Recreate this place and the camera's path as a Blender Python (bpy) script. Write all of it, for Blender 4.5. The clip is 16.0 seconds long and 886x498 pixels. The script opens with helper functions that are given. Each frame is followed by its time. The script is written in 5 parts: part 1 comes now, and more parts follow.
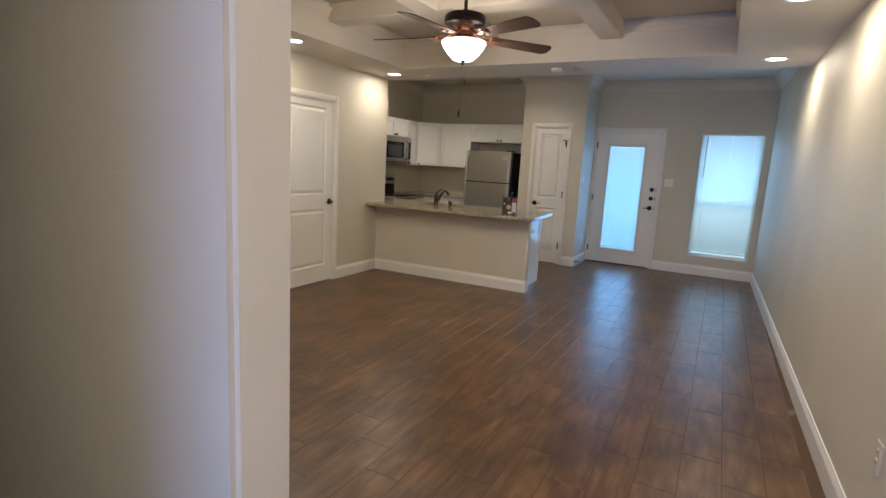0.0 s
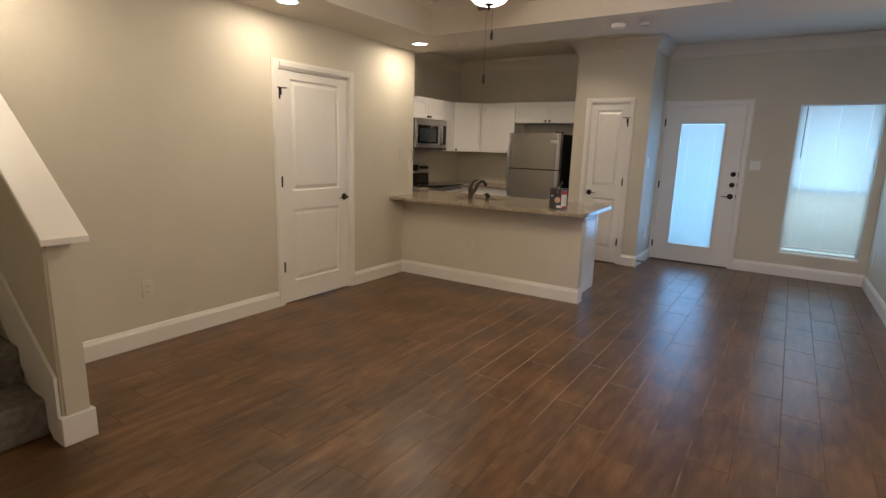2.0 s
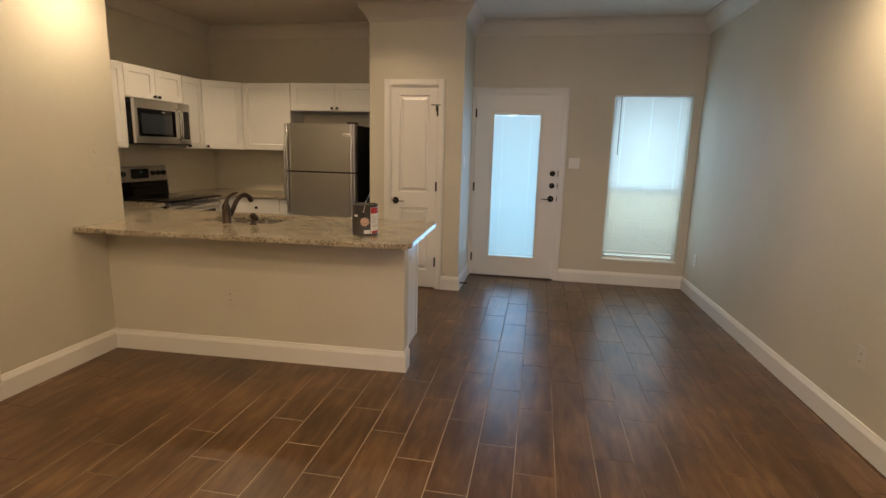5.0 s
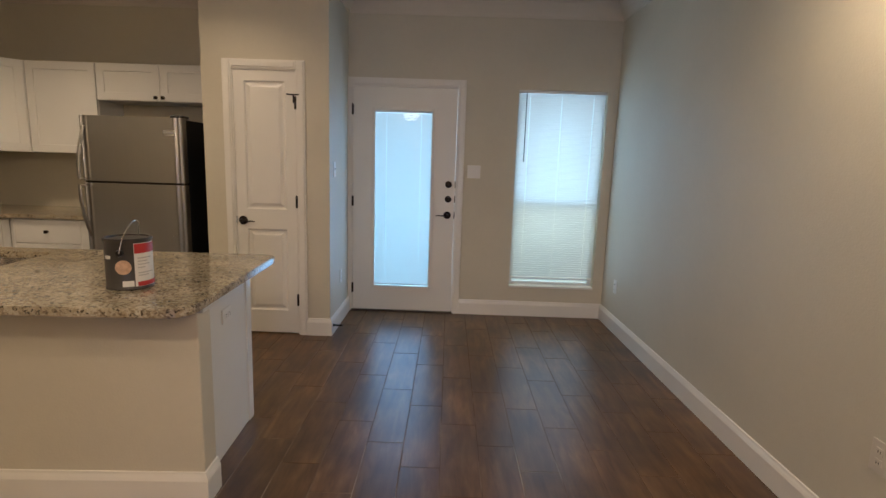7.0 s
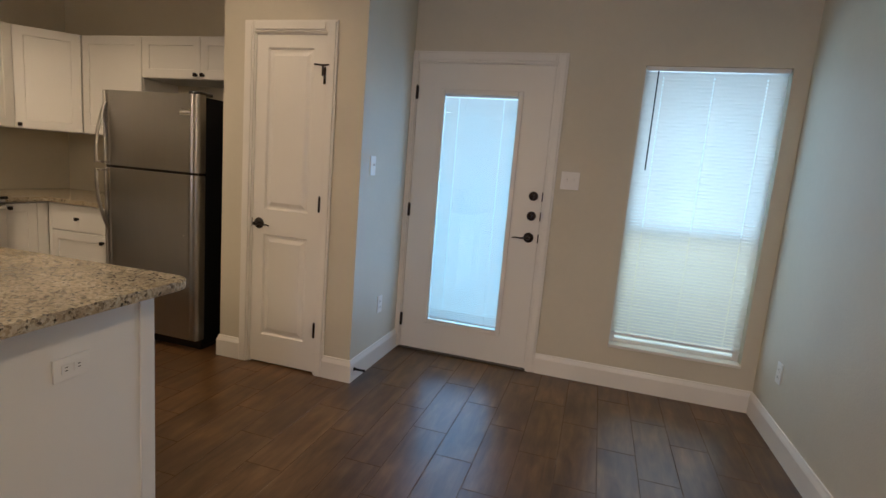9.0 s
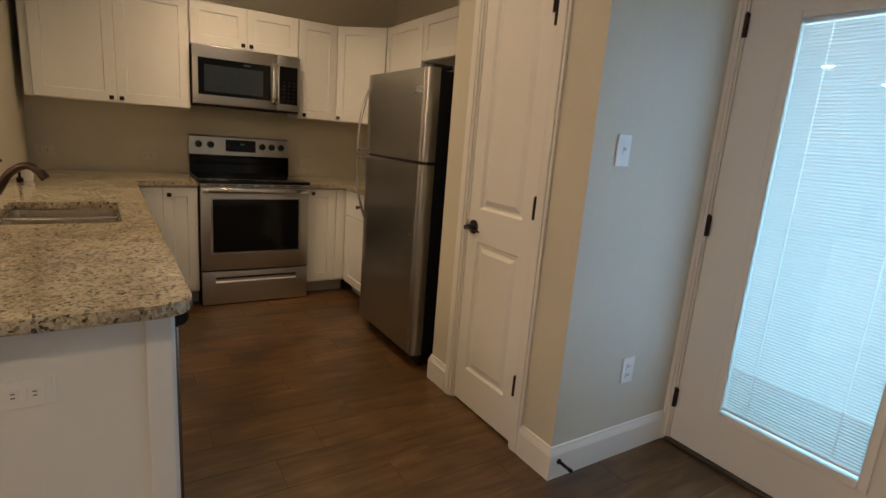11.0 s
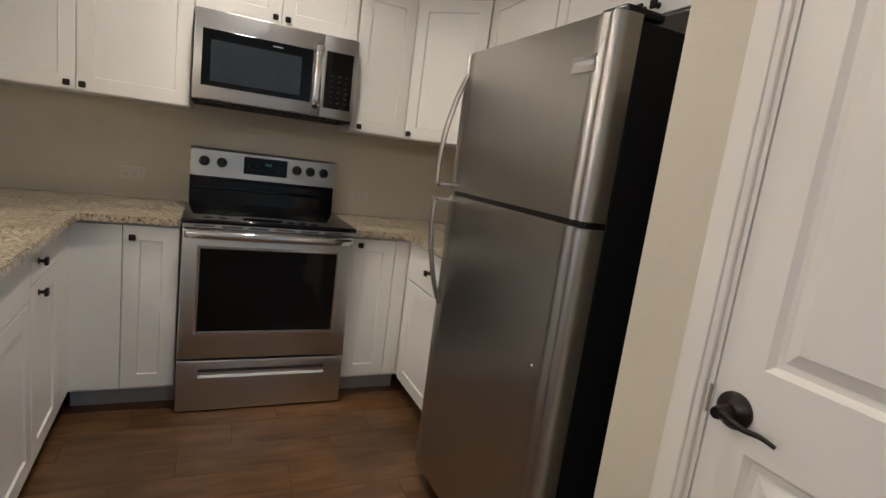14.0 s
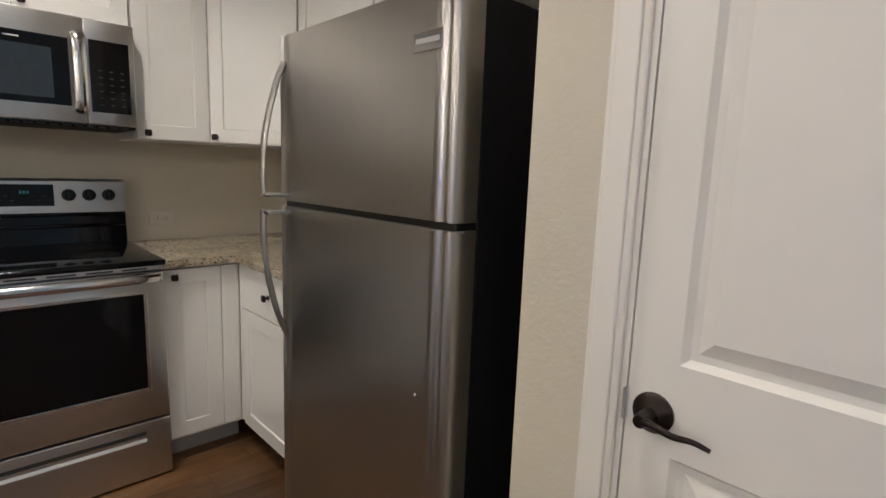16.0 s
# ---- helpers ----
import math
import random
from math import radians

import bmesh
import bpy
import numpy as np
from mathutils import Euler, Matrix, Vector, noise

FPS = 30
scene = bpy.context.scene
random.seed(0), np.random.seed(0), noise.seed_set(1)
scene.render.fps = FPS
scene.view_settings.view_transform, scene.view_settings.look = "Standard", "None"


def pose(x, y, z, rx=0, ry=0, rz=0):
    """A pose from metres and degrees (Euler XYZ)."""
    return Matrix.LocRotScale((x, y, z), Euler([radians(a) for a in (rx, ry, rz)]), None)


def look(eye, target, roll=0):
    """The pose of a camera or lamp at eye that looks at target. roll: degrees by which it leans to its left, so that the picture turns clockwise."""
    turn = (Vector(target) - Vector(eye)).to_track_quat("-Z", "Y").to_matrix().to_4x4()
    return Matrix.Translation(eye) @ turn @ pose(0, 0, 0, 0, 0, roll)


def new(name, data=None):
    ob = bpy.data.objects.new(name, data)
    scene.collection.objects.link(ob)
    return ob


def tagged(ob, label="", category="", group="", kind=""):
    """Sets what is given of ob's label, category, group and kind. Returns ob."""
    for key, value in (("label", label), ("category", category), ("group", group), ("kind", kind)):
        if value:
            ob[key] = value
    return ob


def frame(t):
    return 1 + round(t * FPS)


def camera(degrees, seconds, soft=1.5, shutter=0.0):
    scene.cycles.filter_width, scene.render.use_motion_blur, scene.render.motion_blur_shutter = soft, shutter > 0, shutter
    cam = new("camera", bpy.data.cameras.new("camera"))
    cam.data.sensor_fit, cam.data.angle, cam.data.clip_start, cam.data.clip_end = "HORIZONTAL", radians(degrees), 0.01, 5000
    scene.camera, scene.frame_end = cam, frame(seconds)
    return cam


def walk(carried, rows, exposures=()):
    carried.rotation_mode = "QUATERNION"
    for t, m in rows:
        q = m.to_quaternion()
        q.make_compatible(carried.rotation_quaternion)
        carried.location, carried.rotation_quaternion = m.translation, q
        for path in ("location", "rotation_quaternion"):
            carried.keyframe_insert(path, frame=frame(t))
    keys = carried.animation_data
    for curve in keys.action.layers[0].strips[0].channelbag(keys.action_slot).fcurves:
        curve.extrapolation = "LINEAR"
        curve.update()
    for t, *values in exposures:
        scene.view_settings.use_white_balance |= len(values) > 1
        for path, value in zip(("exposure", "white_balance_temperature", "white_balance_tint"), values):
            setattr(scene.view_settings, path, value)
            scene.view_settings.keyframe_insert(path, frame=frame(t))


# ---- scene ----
cam = camera(81.9, 16.0)
PATH = [
    (0, (0.355, 0.635, 1.437), (-0.577, 2.374, 1.105), 3.1),
    (0.5, (0.292, 0.858, 1.46), (-0.466, 2.675, 1.107), 1.1),
    (1, (0.248, 1.094, 1.444), (-0.528, 2.897, 1.059), 1.1),
    (1.5, (0.172, 1.321, 1.444), (-0.867, 2.982, 1.043), 1.4),
    (2, (0.027, 1.554, 1.439), (-1.066, 3.182, 1.047), 1.7),
    (2.5, (-0.102, 1.797, 1.438), (-1.259, 3.379, 1.041), 1.4),
    (3, (-0.248, 2.073, 1.423), (-1.426, 3.64, 1.027), 2.6),
    (3.5, (-0.424, 2.328, 1.415), (-1.475, 3.984, 1.023), 2.8),
    (4, (-0.569, 2.577, 1.434), (-1.324, 4.389, 1.053), 1.0),
    (4.5, (-0.672, 2.865, 1.426), (-1.176, 4.763, 1.045), 1.6),
    (5, (-0.738, 3.169, 1.425), (-1.09, 5.101, 1.046), 1.5),
    (5.2, (-0.772, 3.305, 1.425), (-1.022, 5.254, 1.046), 0.5),
    (7.3, (-0.477, 4.522, 1.384), (-0.491, 6.497, 1.066), 1.9),
    (7.5, (-0.386, 4.659, 1.356), (-0.487, 6.634, 1.052), 2.1),
    (7.7, (-0.372, 4.785, 1.350), (-0.517, 6.761, 1.065), 2.8),
    (8, (-0.226, 4.955, 1.362), (-0.502, 6.916, 1.080), 3.4),
    (8.2, (-0.206, 5.071, 1.343), (-0.512, 7.027, 1.066), 3.9),
    (10.3, (-0.115, 6.48, 1.324), (-1.452, 7.915, 0.931), 3.8),
    (10.5, (-0.138, 6.633, 1.3), (-1.591, 7.95, 0.906), 3.8),
    (11, (-0.212, 6.85, 1.312), (-1.863, 7.894, 0.888), 4.5),
    (11.5, (-0.405, 7.08, 1.303), (-2.163, 7.947, 0.901), 5.6),
    (12, (-0.616, 7.223, 1.292), (-2.473, 7.842, 0.887), 4.2),
    (12.5, (-0.829, 7.362, 1.268), (-2.755, 7.724, 0.865), 4.9),
    (13, (-1.063, 7.426, 1.265), (-2.956, 7.944, 0.879), 6.3),
    (13.5, (-1.353, 7.394, 1.287), (-3.182, 8.125, 0.943), 7.1),
    (14, (-1.624, 7.388, 1.276), (-3.412, 8.218, 0.944), 7.5),
    (14.5, (-1.838, 7.405, 1.286), (-3.529, 8.428, 0.979), 8.3),
    (15, (-1.963, 7.403, 1.282), (-3.433, 8.727, 0.982), 6.6),
    (15.5, (-1.971, 7.397, 1.278), (-3.334, 8.829, 0.974), 4.5),
    (16, (-1.849, 7.457, 1.286), (-3.279, 8.823, 0.985), 2.1),
]
EXPOSURES = [
    (0, -0.08, 4850, 13), (1, -0.32, 5080, 14), (1.5, -0.23, 5030, 14), (2.5, -0.16, 5280, 18), (3, -0.13, 5000, 17), (3.5, -0.22, 4730, 16), (4.3, -0.18, 5380, 17), (5, -0.09, 6030, 16), (7.5, -0.14, 5610, 18.5), (8, -0.10, 5660, 19.5),
    (10.5, -0.17, 5920, 15), (11, -0.17, 6170, 17), (11.5, -0.06, 6220, 18), (12.5, 0.06, 6060, 16.5), (13, 0.20, 5000, 14), (13.5, 0.23, 4800, 14), (14, 0.41, 4670, 14), (14.5, 0.55, 4550, 13.5), (16, 0.50, 4550, 14),
]
walk(cam, [(t, look(eye, target, roll)) for t, eye, target, roll in PATH], EXPOSURES)

# ---- world and light ----
world = bpy.data.worlds.new("world")
scene.world = world
world.use_nodes = True
wn = world.node_tree
sky = wn.nodes.new("ShaderNodeTexSky")
sky.sky_type, sky.sun_disc = "NISHITA", False
sky.sun_elevation, sky.sun_rotation = radians(63), radians(180)
wn.links.new(sky.outputs[0], wn.nodes["Background"].inputs[0])
wn.nodes["Background"].inputs[1].default_value = 0.15


def lamp(name, kind, m, energy, color, **kw):
    data = bpy.data.lights.new(name, kind)
    data.energy, data.color = energy, color
    for k, v in kw.items():
        if k == "size":
            data.size = v
        elif k == "size_y":
            data.shape, data.size_y = "RECTANGLE", v
        elif k == "disk":
            data.shape, data.size = "DISK", v
        elif k == "radius":
            data.shadow_soft_size = v
        elif k == "spread":
            data.spread = v
        elif k == "cone":
            data.spot_size, data.spot_blend = v
    ob = new(name, data)
    ob.matrix_world = m
    return ob


WARM = (1.0, 0.742, 0.42)
FAN = (-1.33, 3.92)
YS_ = -1.1
KITCHEN_LIGHTS = [(-3.60, 7.53), (-2.19, 7.57)]
DOWNLIGHTS = [(-3.22, 2.5), (-3.22, 4.24), (-3.28, 5.95), (0.61, 2.5), (0.61, 4.24), (0.61, 5.95)]
# overcast daylight outside the glazed door and the window
lamp("sun", "SUN", look((0, -3, 12), (0, 3, 0)), 4.0, (1.0, 0.96, 0.9))
bpy.data.objects["sun"].data.angle = radians(20)
lamp("sky_light_door", "AREA", look((-1.0, 9.6, 1.05), (-1.0, 8.0, 1.05)), 13, (0.17, 0.64, 0.95), size=0.6, size_y=1.7)
lamp("sky_light_window", "AREA", look((0.39, 9.6, 1.3), (0.39, 8.0, 1.3)), 19, (0.58, 0.90, 1.0), size=0.9, size_y=1.3)
# fill lamps added on the room side of the blinds to strengthen their daylight
lamp("door_daylight_fill", "AREA", look((-1.007, 8.97, 1.04), (-1.007, 8.0, 1.04)), 6.5, (0.38, 0.68, 1.0), size=0.5, size_y=1.58)
lamp("window_daylight_fill", "AREA", look((0.39, 8.975, 1.18), (0.39, 8.0, 1.18)), 3, (0.50, 0.78, 1.0), size=0.76, size_y=1.64)
for x, y in DOWNLIGHTS:
    lamp("downlight_lamp", "AREA", pose(x, y, 2.445), 10 if x < 0 else 13.5, WARM, disk=0.13)
for (x, y), watts in zip(KITCHEN_LIGHTS, (76, 31)):
    lamp("downlight_lamp", "SPOT", pose(x, y, 2.77), watts, (1.0, 0.73, 0.405), radius=0.06, cone=(radians(134), 0.8))
# unseen warm lamp behind the start, added to light the stair wall's near face
lamp("hall_fill_lamp", "AREA", pose(0.3, 0.1, 2.445), 34, WARM, disk=0.13)
lamp("sky_light_hall", "AREA", look((0.25, YS_ - 0.3, 1.1), (0.25, 3.0, 1.1)), 34, (0.36, 0.50, 1.0), size=0.8, size_y=1.9)
lamp("fan_lamp", "POINT", pose(FAN[0], FAN[1], 2.215), 52, WARM, radius=0.07)

# ---- materials ----


def material(name, color, rough=0.5, metal=0.0, var=0.0, scale=4.0, bump=0.0, bscale=200.0, fine=0.0, coat=0.0, rand=0.0,
             spec=0.5, stretch=(1, 1, 1), rvar=0.0, trans=0.0):
    """A principled material: colour varied at two scales, relief from noise, and a random tone for each object."""
    m = bpy.data.materials.new(name)
    m.use_nodes = True
    nt = m.node_tree
    p = nt.nodes["Principled BSDF"]
    p.inputs["Roughness"].default_value, p.inputs["Metallic"].default_value = rough, metal
    p.inputs["Specular IOR Level"].default_value = spec
    p.inputs["Coat Weight"].default_value = coat
    p.inputs["Transmission Weight"].default_value = trans
    p.inputs["Base Color"].default_value = (*color, 1)
    tc = nt.nodes.new("ShaderNodeTexCoord")
    mp = nt.nodes.new("ShaderNodeMapping")
    mp.inputs["Scale"].default_value = stretch
    nt.links.new(tc.outputs["Object"], mp.inputs[0])

    def noise_at(sc, detail=4.0):
        n = nt.nodes.new("ShaderNodeTexNoise")
        n.inputs["Scale"].default_value, n.inputs["Detail"].default_value = sc, detail
        nt.links.new(mp.outputs[0], n.inputs["Vector"])
        return n.outputs["Fac"]

    if var or fine or rand:
        total = None
        for amount, sock in ((var, noise_at(scale) if var else None), (fine, noise_at(scale * 23, 2) if fine else None),
                             (rand, nt.nodes.new("ShaderNodeObjectInfo").outputs["Random"] if rand else None)):
            if sock is None:
                continue
            r = nt.nodes.new("ShaderNodeMapRange")
            r.inputs["From Min"].default_value, r.inputs["From Max"].default_value = (0.0, 1.0) if amount is rand and sock.name == "Random" else (0.3, 0.7)
            r.inputs["To Min"].default_value, r.inputs["To Max"].default_value = 1 - amount, 1 + amount
            nt.links.new(sock, r.inputs["Value"])
            if total is None:
                total = r.outputs[0]
            else:
                mu = nt.nodes.new("ShaderNodeMath")
                mu.operation = "MULTIPLY"
                nt.links.new(total, mu.inputs[0]), nt.links.new(r.outputs[0], mu.inputs[1])
                total = mu.outputs[0]
        mx = nt.nodes.new("ShaderNodeVectorMath")
        mx.operation = "SCALE"
        mx.inputs[0].default_value = color
        nt.links.new(total, mx.inputs["Scale"])
        nt.links.new(mx.outputs[0], p.inputs["Base Color"])
    if rvar:
        r = nt.nodes.new("ShaderNodeMapRange")
        r.inputs["From Min"].default_value, r.inputs["From Max"].default_value = 0.3, 0.7
        r.inputs["To Min"].default_value, r.inputs["To Max"].default_value = rough - rvar, rough + rvar
        nt.links.new(noise_at(scale * 3), r.inputs["Value"])
        nt.links.new(r.outputs[0], p.inputs["Roughness"])
    if bump:
        b = nt.nodes.new("ShaderNodeBump")
        b.inputs["Strength"].default_value, b.inputs["Distance"].default_value = bump, 0.002
        nt.links.new(noise_at(bscale, 3), b.inputs["Height"])
        nt.links.new(b.outputs[0], p.inputs["Normal"])
    return m


def ramp(nt, sock, stops):
    r = nt.nodes.new("ShaderNodeValToRGB")
    e = r.color_ramp.elements
    while len(e) < len(stops):
        e.new(0.5)
    for el, (at, col) in zip(e, stops):
        el.position, el.color = at, (*col, 1)
    nt.links.new(sock, r.inputs[0])
    return r.outputs[0]


def wood_tile():
    m = material("wood_look_tile", (0.1, 0.05, 0.03), rough=0.3)
    nt = m.node_tree
    p = nt.nodes["Principled BSDF"]
    tc, info = nt.nodes.new("ShaderNodeTexCoord"), nt.nodes.new("ShaderNodeObjectInfo")
    geo = nt.nodes.new("ShaderNodeNewGeometry")
    add = nt.nodes.new("ShaderNodeMath")
    add.operation = "ADD"
    nt.links.new(info.outputs["Random"], add.inputs[0]), nt.links.new(geo.outputs["Random Per Island"], add.inputs[1])
    mu = nt.nodes.new("ShaderNodeMath")
    mu.operation, mu.inputs[1].default_value = "MULTIPLY", 37.0
    nt.links.new(add.outputs[0], mu.inputs[0])
    off = nt.nodes.new("ShaderNodeVectorMath")
    off.operation = "ADD"
    nt.links.new(tc.outputs["Object"], off.inputs[0]), nt.links.new(mu.outputs[0], off.inputs[1])
    mp = nt.nodes.new("ShaderNodeMapping")
    mp.inputs["Scale"].default_value = (14, 1.6, 1)
    nt.links.new(off.outputs[0], mp.inputs[0])
    n1, n2 = nt.nodes.new("ShaderNodeTexNoise"), nt.nodes.new("ShaderNodeTexNoise")
    n1.inputs["Scale"].default_value, n1.inputs["Detail"].default_value, n1.inputs["Distortion"].default_value = 1.4, 7, 0.5
    n2.inputs["Scale"].default_value, n2.inputs["Detail"].default_value = 9.0, 3
    mq = nt.nodes.new("ShaderNodeMapping")
    mq.inputs["Scale"].default_value = (15, 2.4, 1)
    nt.links.new(off.outputs[0], mq.inputs[0])
    nt.links.new(mq.outputs[0], n1.inputs["Vector"]), nt.links.new(mp.outputs[0], n2.inputs["Vector"])
    c1 = ramp(nt, n1.outputs["Fac"], [(0.25, (0.060, 0.028, 0.0095)), (0.5, (0.113, 0.058, 0.0215)), (0.75, (0.172, 0.096, 0.038))])
    tone = nt.nodes.new("ShaderNodeMapRange")
    tone.inputs["To Min"].default_value, tone.inputs["To Max"].default_value = 0.95, 1.06
    fr = nt.nodes.new("ShaderNodeMath")
    fr.operation = "FRACT"
    nt.links.new(mu.outputs[0], fr.inputs[0]), nt.links.new(fr.outputs[0], tone.inputs["Value"])
    g = nt.nodes.new("ShaderNodeMapRange")
    g.inputs["From Min"].default_value, g.inputs["From Max"].default_value = 0.3, 0.7
    g.inputs["To Min"].default_value, g.inputs["To Max"].default_value = 0.90, 1.10
    nt.links.new(n2.outputs["Fac"], g.inputs["Value"])
    m2 = nt.nodes.new("ShaderNodeMath")
    m2.operation = "MULTIPLY"
    nt.links.new(tone.outputs[0], m2.inputs[0]), nt.links.new(g.outputs[0], m2.inputs[1])
    sc = nt.nodes.new("ShaderNodeVectorMath")
    sc.operation = "SCALE"
    n3, dull, m3 = nt.nodes.new("ShaderNodeTexNoise"), nt.nodes.new("ShaderNodeMapRange"), nt.nodes.new("ShaderNodeMath")
    n3.inputs["Scale"].default_value, n3.inputs["Detail"].default_value = 2.6, 7
    nt.links.new(geo.outputs["Position"], n3.inputs["Vector"])
    dull.inputs["From Min"].default_value, dull.inputs["From Max"].default_value = 0.35, 0.65
    dull.inputs["To Min"].default_value, dull.inputs["To Max"].default_value = 0.66, 1.24
    m3.operation = "MULTIPLY"
    nt.links.new(n3.outputs[0], dull.inputs["Value"])
    nt.links.new(m2.outputs[0], m3.inputs[0]), nt.links.new(dull.outputs[0], m3.inputs[1])
    nt.links.new(c1, sc.inputs[0]), nt.links.new(m3.outputs[0], sc.inputs["Scale"])
    nt.links.new(sc.outputs[0], p.inputs["Base Color"])
    rr = nt.nodes.new("ShaderNodeMapRange")
    rr.inputs["To Min"].default_value, rr.inputs["To Max"].default_value = 0.31, 0.35
    nt.links.new(n1.outputs["Fac"], rr.inputs["Value"]), nt.links.new(rr.outputs[0], p.inputs["Roughness"])
    p.inputs["Specular IOR Level"].default_value = 0.5
    return m


def granite_stone():
    """Cream, tan and grey grains with black flecks, in cells of two sizes, clouded over a hand's width."""
    m = material("granite", (0.5, 0.45, 0.36), rough=0.11, spec=0.7)
    nt = m.node_tree
    p = nt.nodes["Principled BSDF"]
    tc = nt.nodes.new("ShaderNodeTexCoord")
    wob = nt.nodes.new("ShaderNodeTexNoise")
    wob.inputs["Scale"].default_value, wob.inputs["Detail"].default_value = 70, 3
    nt.links.new(tc.outputs["Object"], wob.inputs["Vector"])
    push, bent = nt.nodes.new("ShaderNodeVectorMath"), nt.nodes.new("ShaderNodeVectorMath")
    push.operation, push.inputs["Scale"].default_value = "SCALE", 0.016
    bent.operation = "ADD"
    nt.links.new(wob.outputs["Color"], push.inputs[0])
    nt.links.new(tc.outputs["Object"], bent.inputs[0]), nt.links.new(push.outputs[0], bent.inputs[1])

    def grains(size, stops):
        vo, one = nt.nodes.new("ShaderNodeTexVoronoi"), nt.nodes.new("ShaderNodeSeparateColor")
        vo.inputs["Scale"].default_value = size
        nt.links.new(bent.outputs[0], vo.inputs["Vector"])
        nt.links.new(vo.outputs["Color"], one.inputs[0])
        return ramp(nt, one.outputs[0], stops)

    big = nt.nodes.new("ShaderNodeTexNoise")
    big.inputs["Scale"].default_value, big.inputs["Detail"].default_value = 7, 4
    nt.links.new(tc.outputs["Object"], big.inputs["Vector"])
    out = grains(105, [(0.0, (0.22, 0.185, 0.135)), (0.10, (0.32, 0.27, 0.195)), (0.24, (0.41, 0.35, 0.25)), (0.42, (0.485, 0.425, 0.32)), (0.62, (0.54, 0.49, 0.385)), (1.0, (0.60, 0.56, 0.465))])
    fine = grains(210, [(0.0, (0.55, 0.51, 0.46)), (0.16, (0.84, 0.81, 0.76)), (0.4, (0.96, 0.95, 0.92)), (1.0, (1.0, 0.99, 0.97))])
    fleck = grains(135, [(0.0, (0.10, 0.095, 0.10)), (0.050, (0.15, 0.135, 0.13)), (0.080, (1, 1, 1)), (1.0, (1, 1, 1))])
    cloud = ramp(nt, big.outputs["Fac"], [(0.32, (0.68, 0.645, 0.60)), (0.68, (1.0, 0.985, 0.95))])
    for other in (fine, fleck, cloud):
        mx = nt.nodes.new("ShaderNodeMix")
        mx.data_type, mx.blend_type = "RGBA", "MULTIPLY"
        mx.inputs[0].default_value = 1.0
        nt.links.new(out, mx.inputs[6]), nt.links.new(other, mx.inputs[7])
        out = mx.outputs[2]
    nt.links.new(out, p.inputs["Base Color"])
    return m


def glass_pane():
    """Thin clear glass: mostly see-through with a mirror share by the angle."""
    m = bpy.data.materials.new("window_glass")
    m.use_nodes = True
    nt = m.node_tree
    nt.nodes.clear()
    out, mix, tr, gl, fr = (nt.nodes.new("ShaderNode" + k) for k in ("OutputMaterial", "MixShader", "BsdfTransparent", "BsdfGlossy", "Fresnel"))
    gl.inputs["Roughness"].default_value = 0.01
    fr.inputs["IOR"].default_value = 1.6
    nt.links.new(fr.outputs[0], mix.inputs[0]), nt.links.new(tr.outputs[0], mix.inputs[1]), nt.links.new(gl.outputs[0], mix.inputs[2])
    nt.links.new(mix.outputs[0], out.inputs[0])
    return m


def insect_mesh():
    """Fine woven mesh, seen as a thin veil."""
    m = bpy.data.materials.new("insect_mesh")
    m.use_nodes = True
    nt = m.node_tree
    tr = nt.nodes.new("ShaderNodeBsdfTransparent")
    tr.inputs[0].default_value = (0.97, 0.89, 0.79, 1)
    nt.links.new(tr.outputs[0], nt.nodes["Material Output"].inputs[0])
    return m


def blind_slat():
    """White vinyl that lets some light through."""
    m = bpy.data.materials.new("blind_vinyl")
    m.use_nodes = True
    nt = m.node_tree
    p = nt.nodes["Principled BSDF"]
    p.inputs["Base Color"].default_value, p.inputs["Roughness"].default_value = (0.78, 0.78, 0.76, 1), 0.45
    tl, mix = nt.nodes.new("ShaderNodeBsdfTranslucent"), nt.nodes.new("ShaderNodeMixShader")
    tl.inputs[0].default_value, mix.inputs[0].default_value = (0.8, 0.8, 0.78, 1), 0.38
    nt.links.new(p.outputs[0], mix.inputs[1]), nt.links.new(tl.outputs[0], mix.inputs[2])
    nt.links.new(mix.outputs[0], nt.nodes["Material Output"].inputs[0])
    return m


def grout_joint():
    """Brown grout, fading to a paler tone in a noisy patch in front of the bar."""
    m = material("grout", (0.1, 0.06, 0.035), rough=0.9)
    nt = m.node_tree
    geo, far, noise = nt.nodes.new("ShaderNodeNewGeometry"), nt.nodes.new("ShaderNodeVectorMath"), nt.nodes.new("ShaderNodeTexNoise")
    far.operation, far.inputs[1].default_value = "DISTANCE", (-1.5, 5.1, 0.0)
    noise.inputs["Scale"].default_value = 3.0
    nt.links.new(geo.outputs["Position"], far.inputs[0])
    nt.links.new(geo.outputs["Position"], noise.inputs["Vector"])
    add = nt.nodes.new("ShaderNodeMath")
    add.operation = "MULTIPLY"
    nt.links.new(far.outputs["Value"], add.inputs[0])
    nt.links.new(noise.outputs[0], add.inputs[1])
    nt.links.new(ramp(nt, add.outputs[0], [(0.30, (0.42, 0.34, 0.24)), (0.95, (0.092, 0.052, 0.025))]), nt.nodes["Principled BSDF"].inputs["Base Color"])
    return m


def glow(name, color, strength):
    m = bpy.data.materials.new(name)
    m.use_nodes = True
    p = m.node_tree.nodes["Principled BSDF"]
    p.inputs["Base Color"].default_value = (*(0.3 * c for c in color), 1) if strength < 0.1 else (0.85, 0.82, 0.75, 1)
    p.inputs["Emission Color"].default_value, p.inputs["Emission Strength"].default_value = (*color, 1), strength
    return m


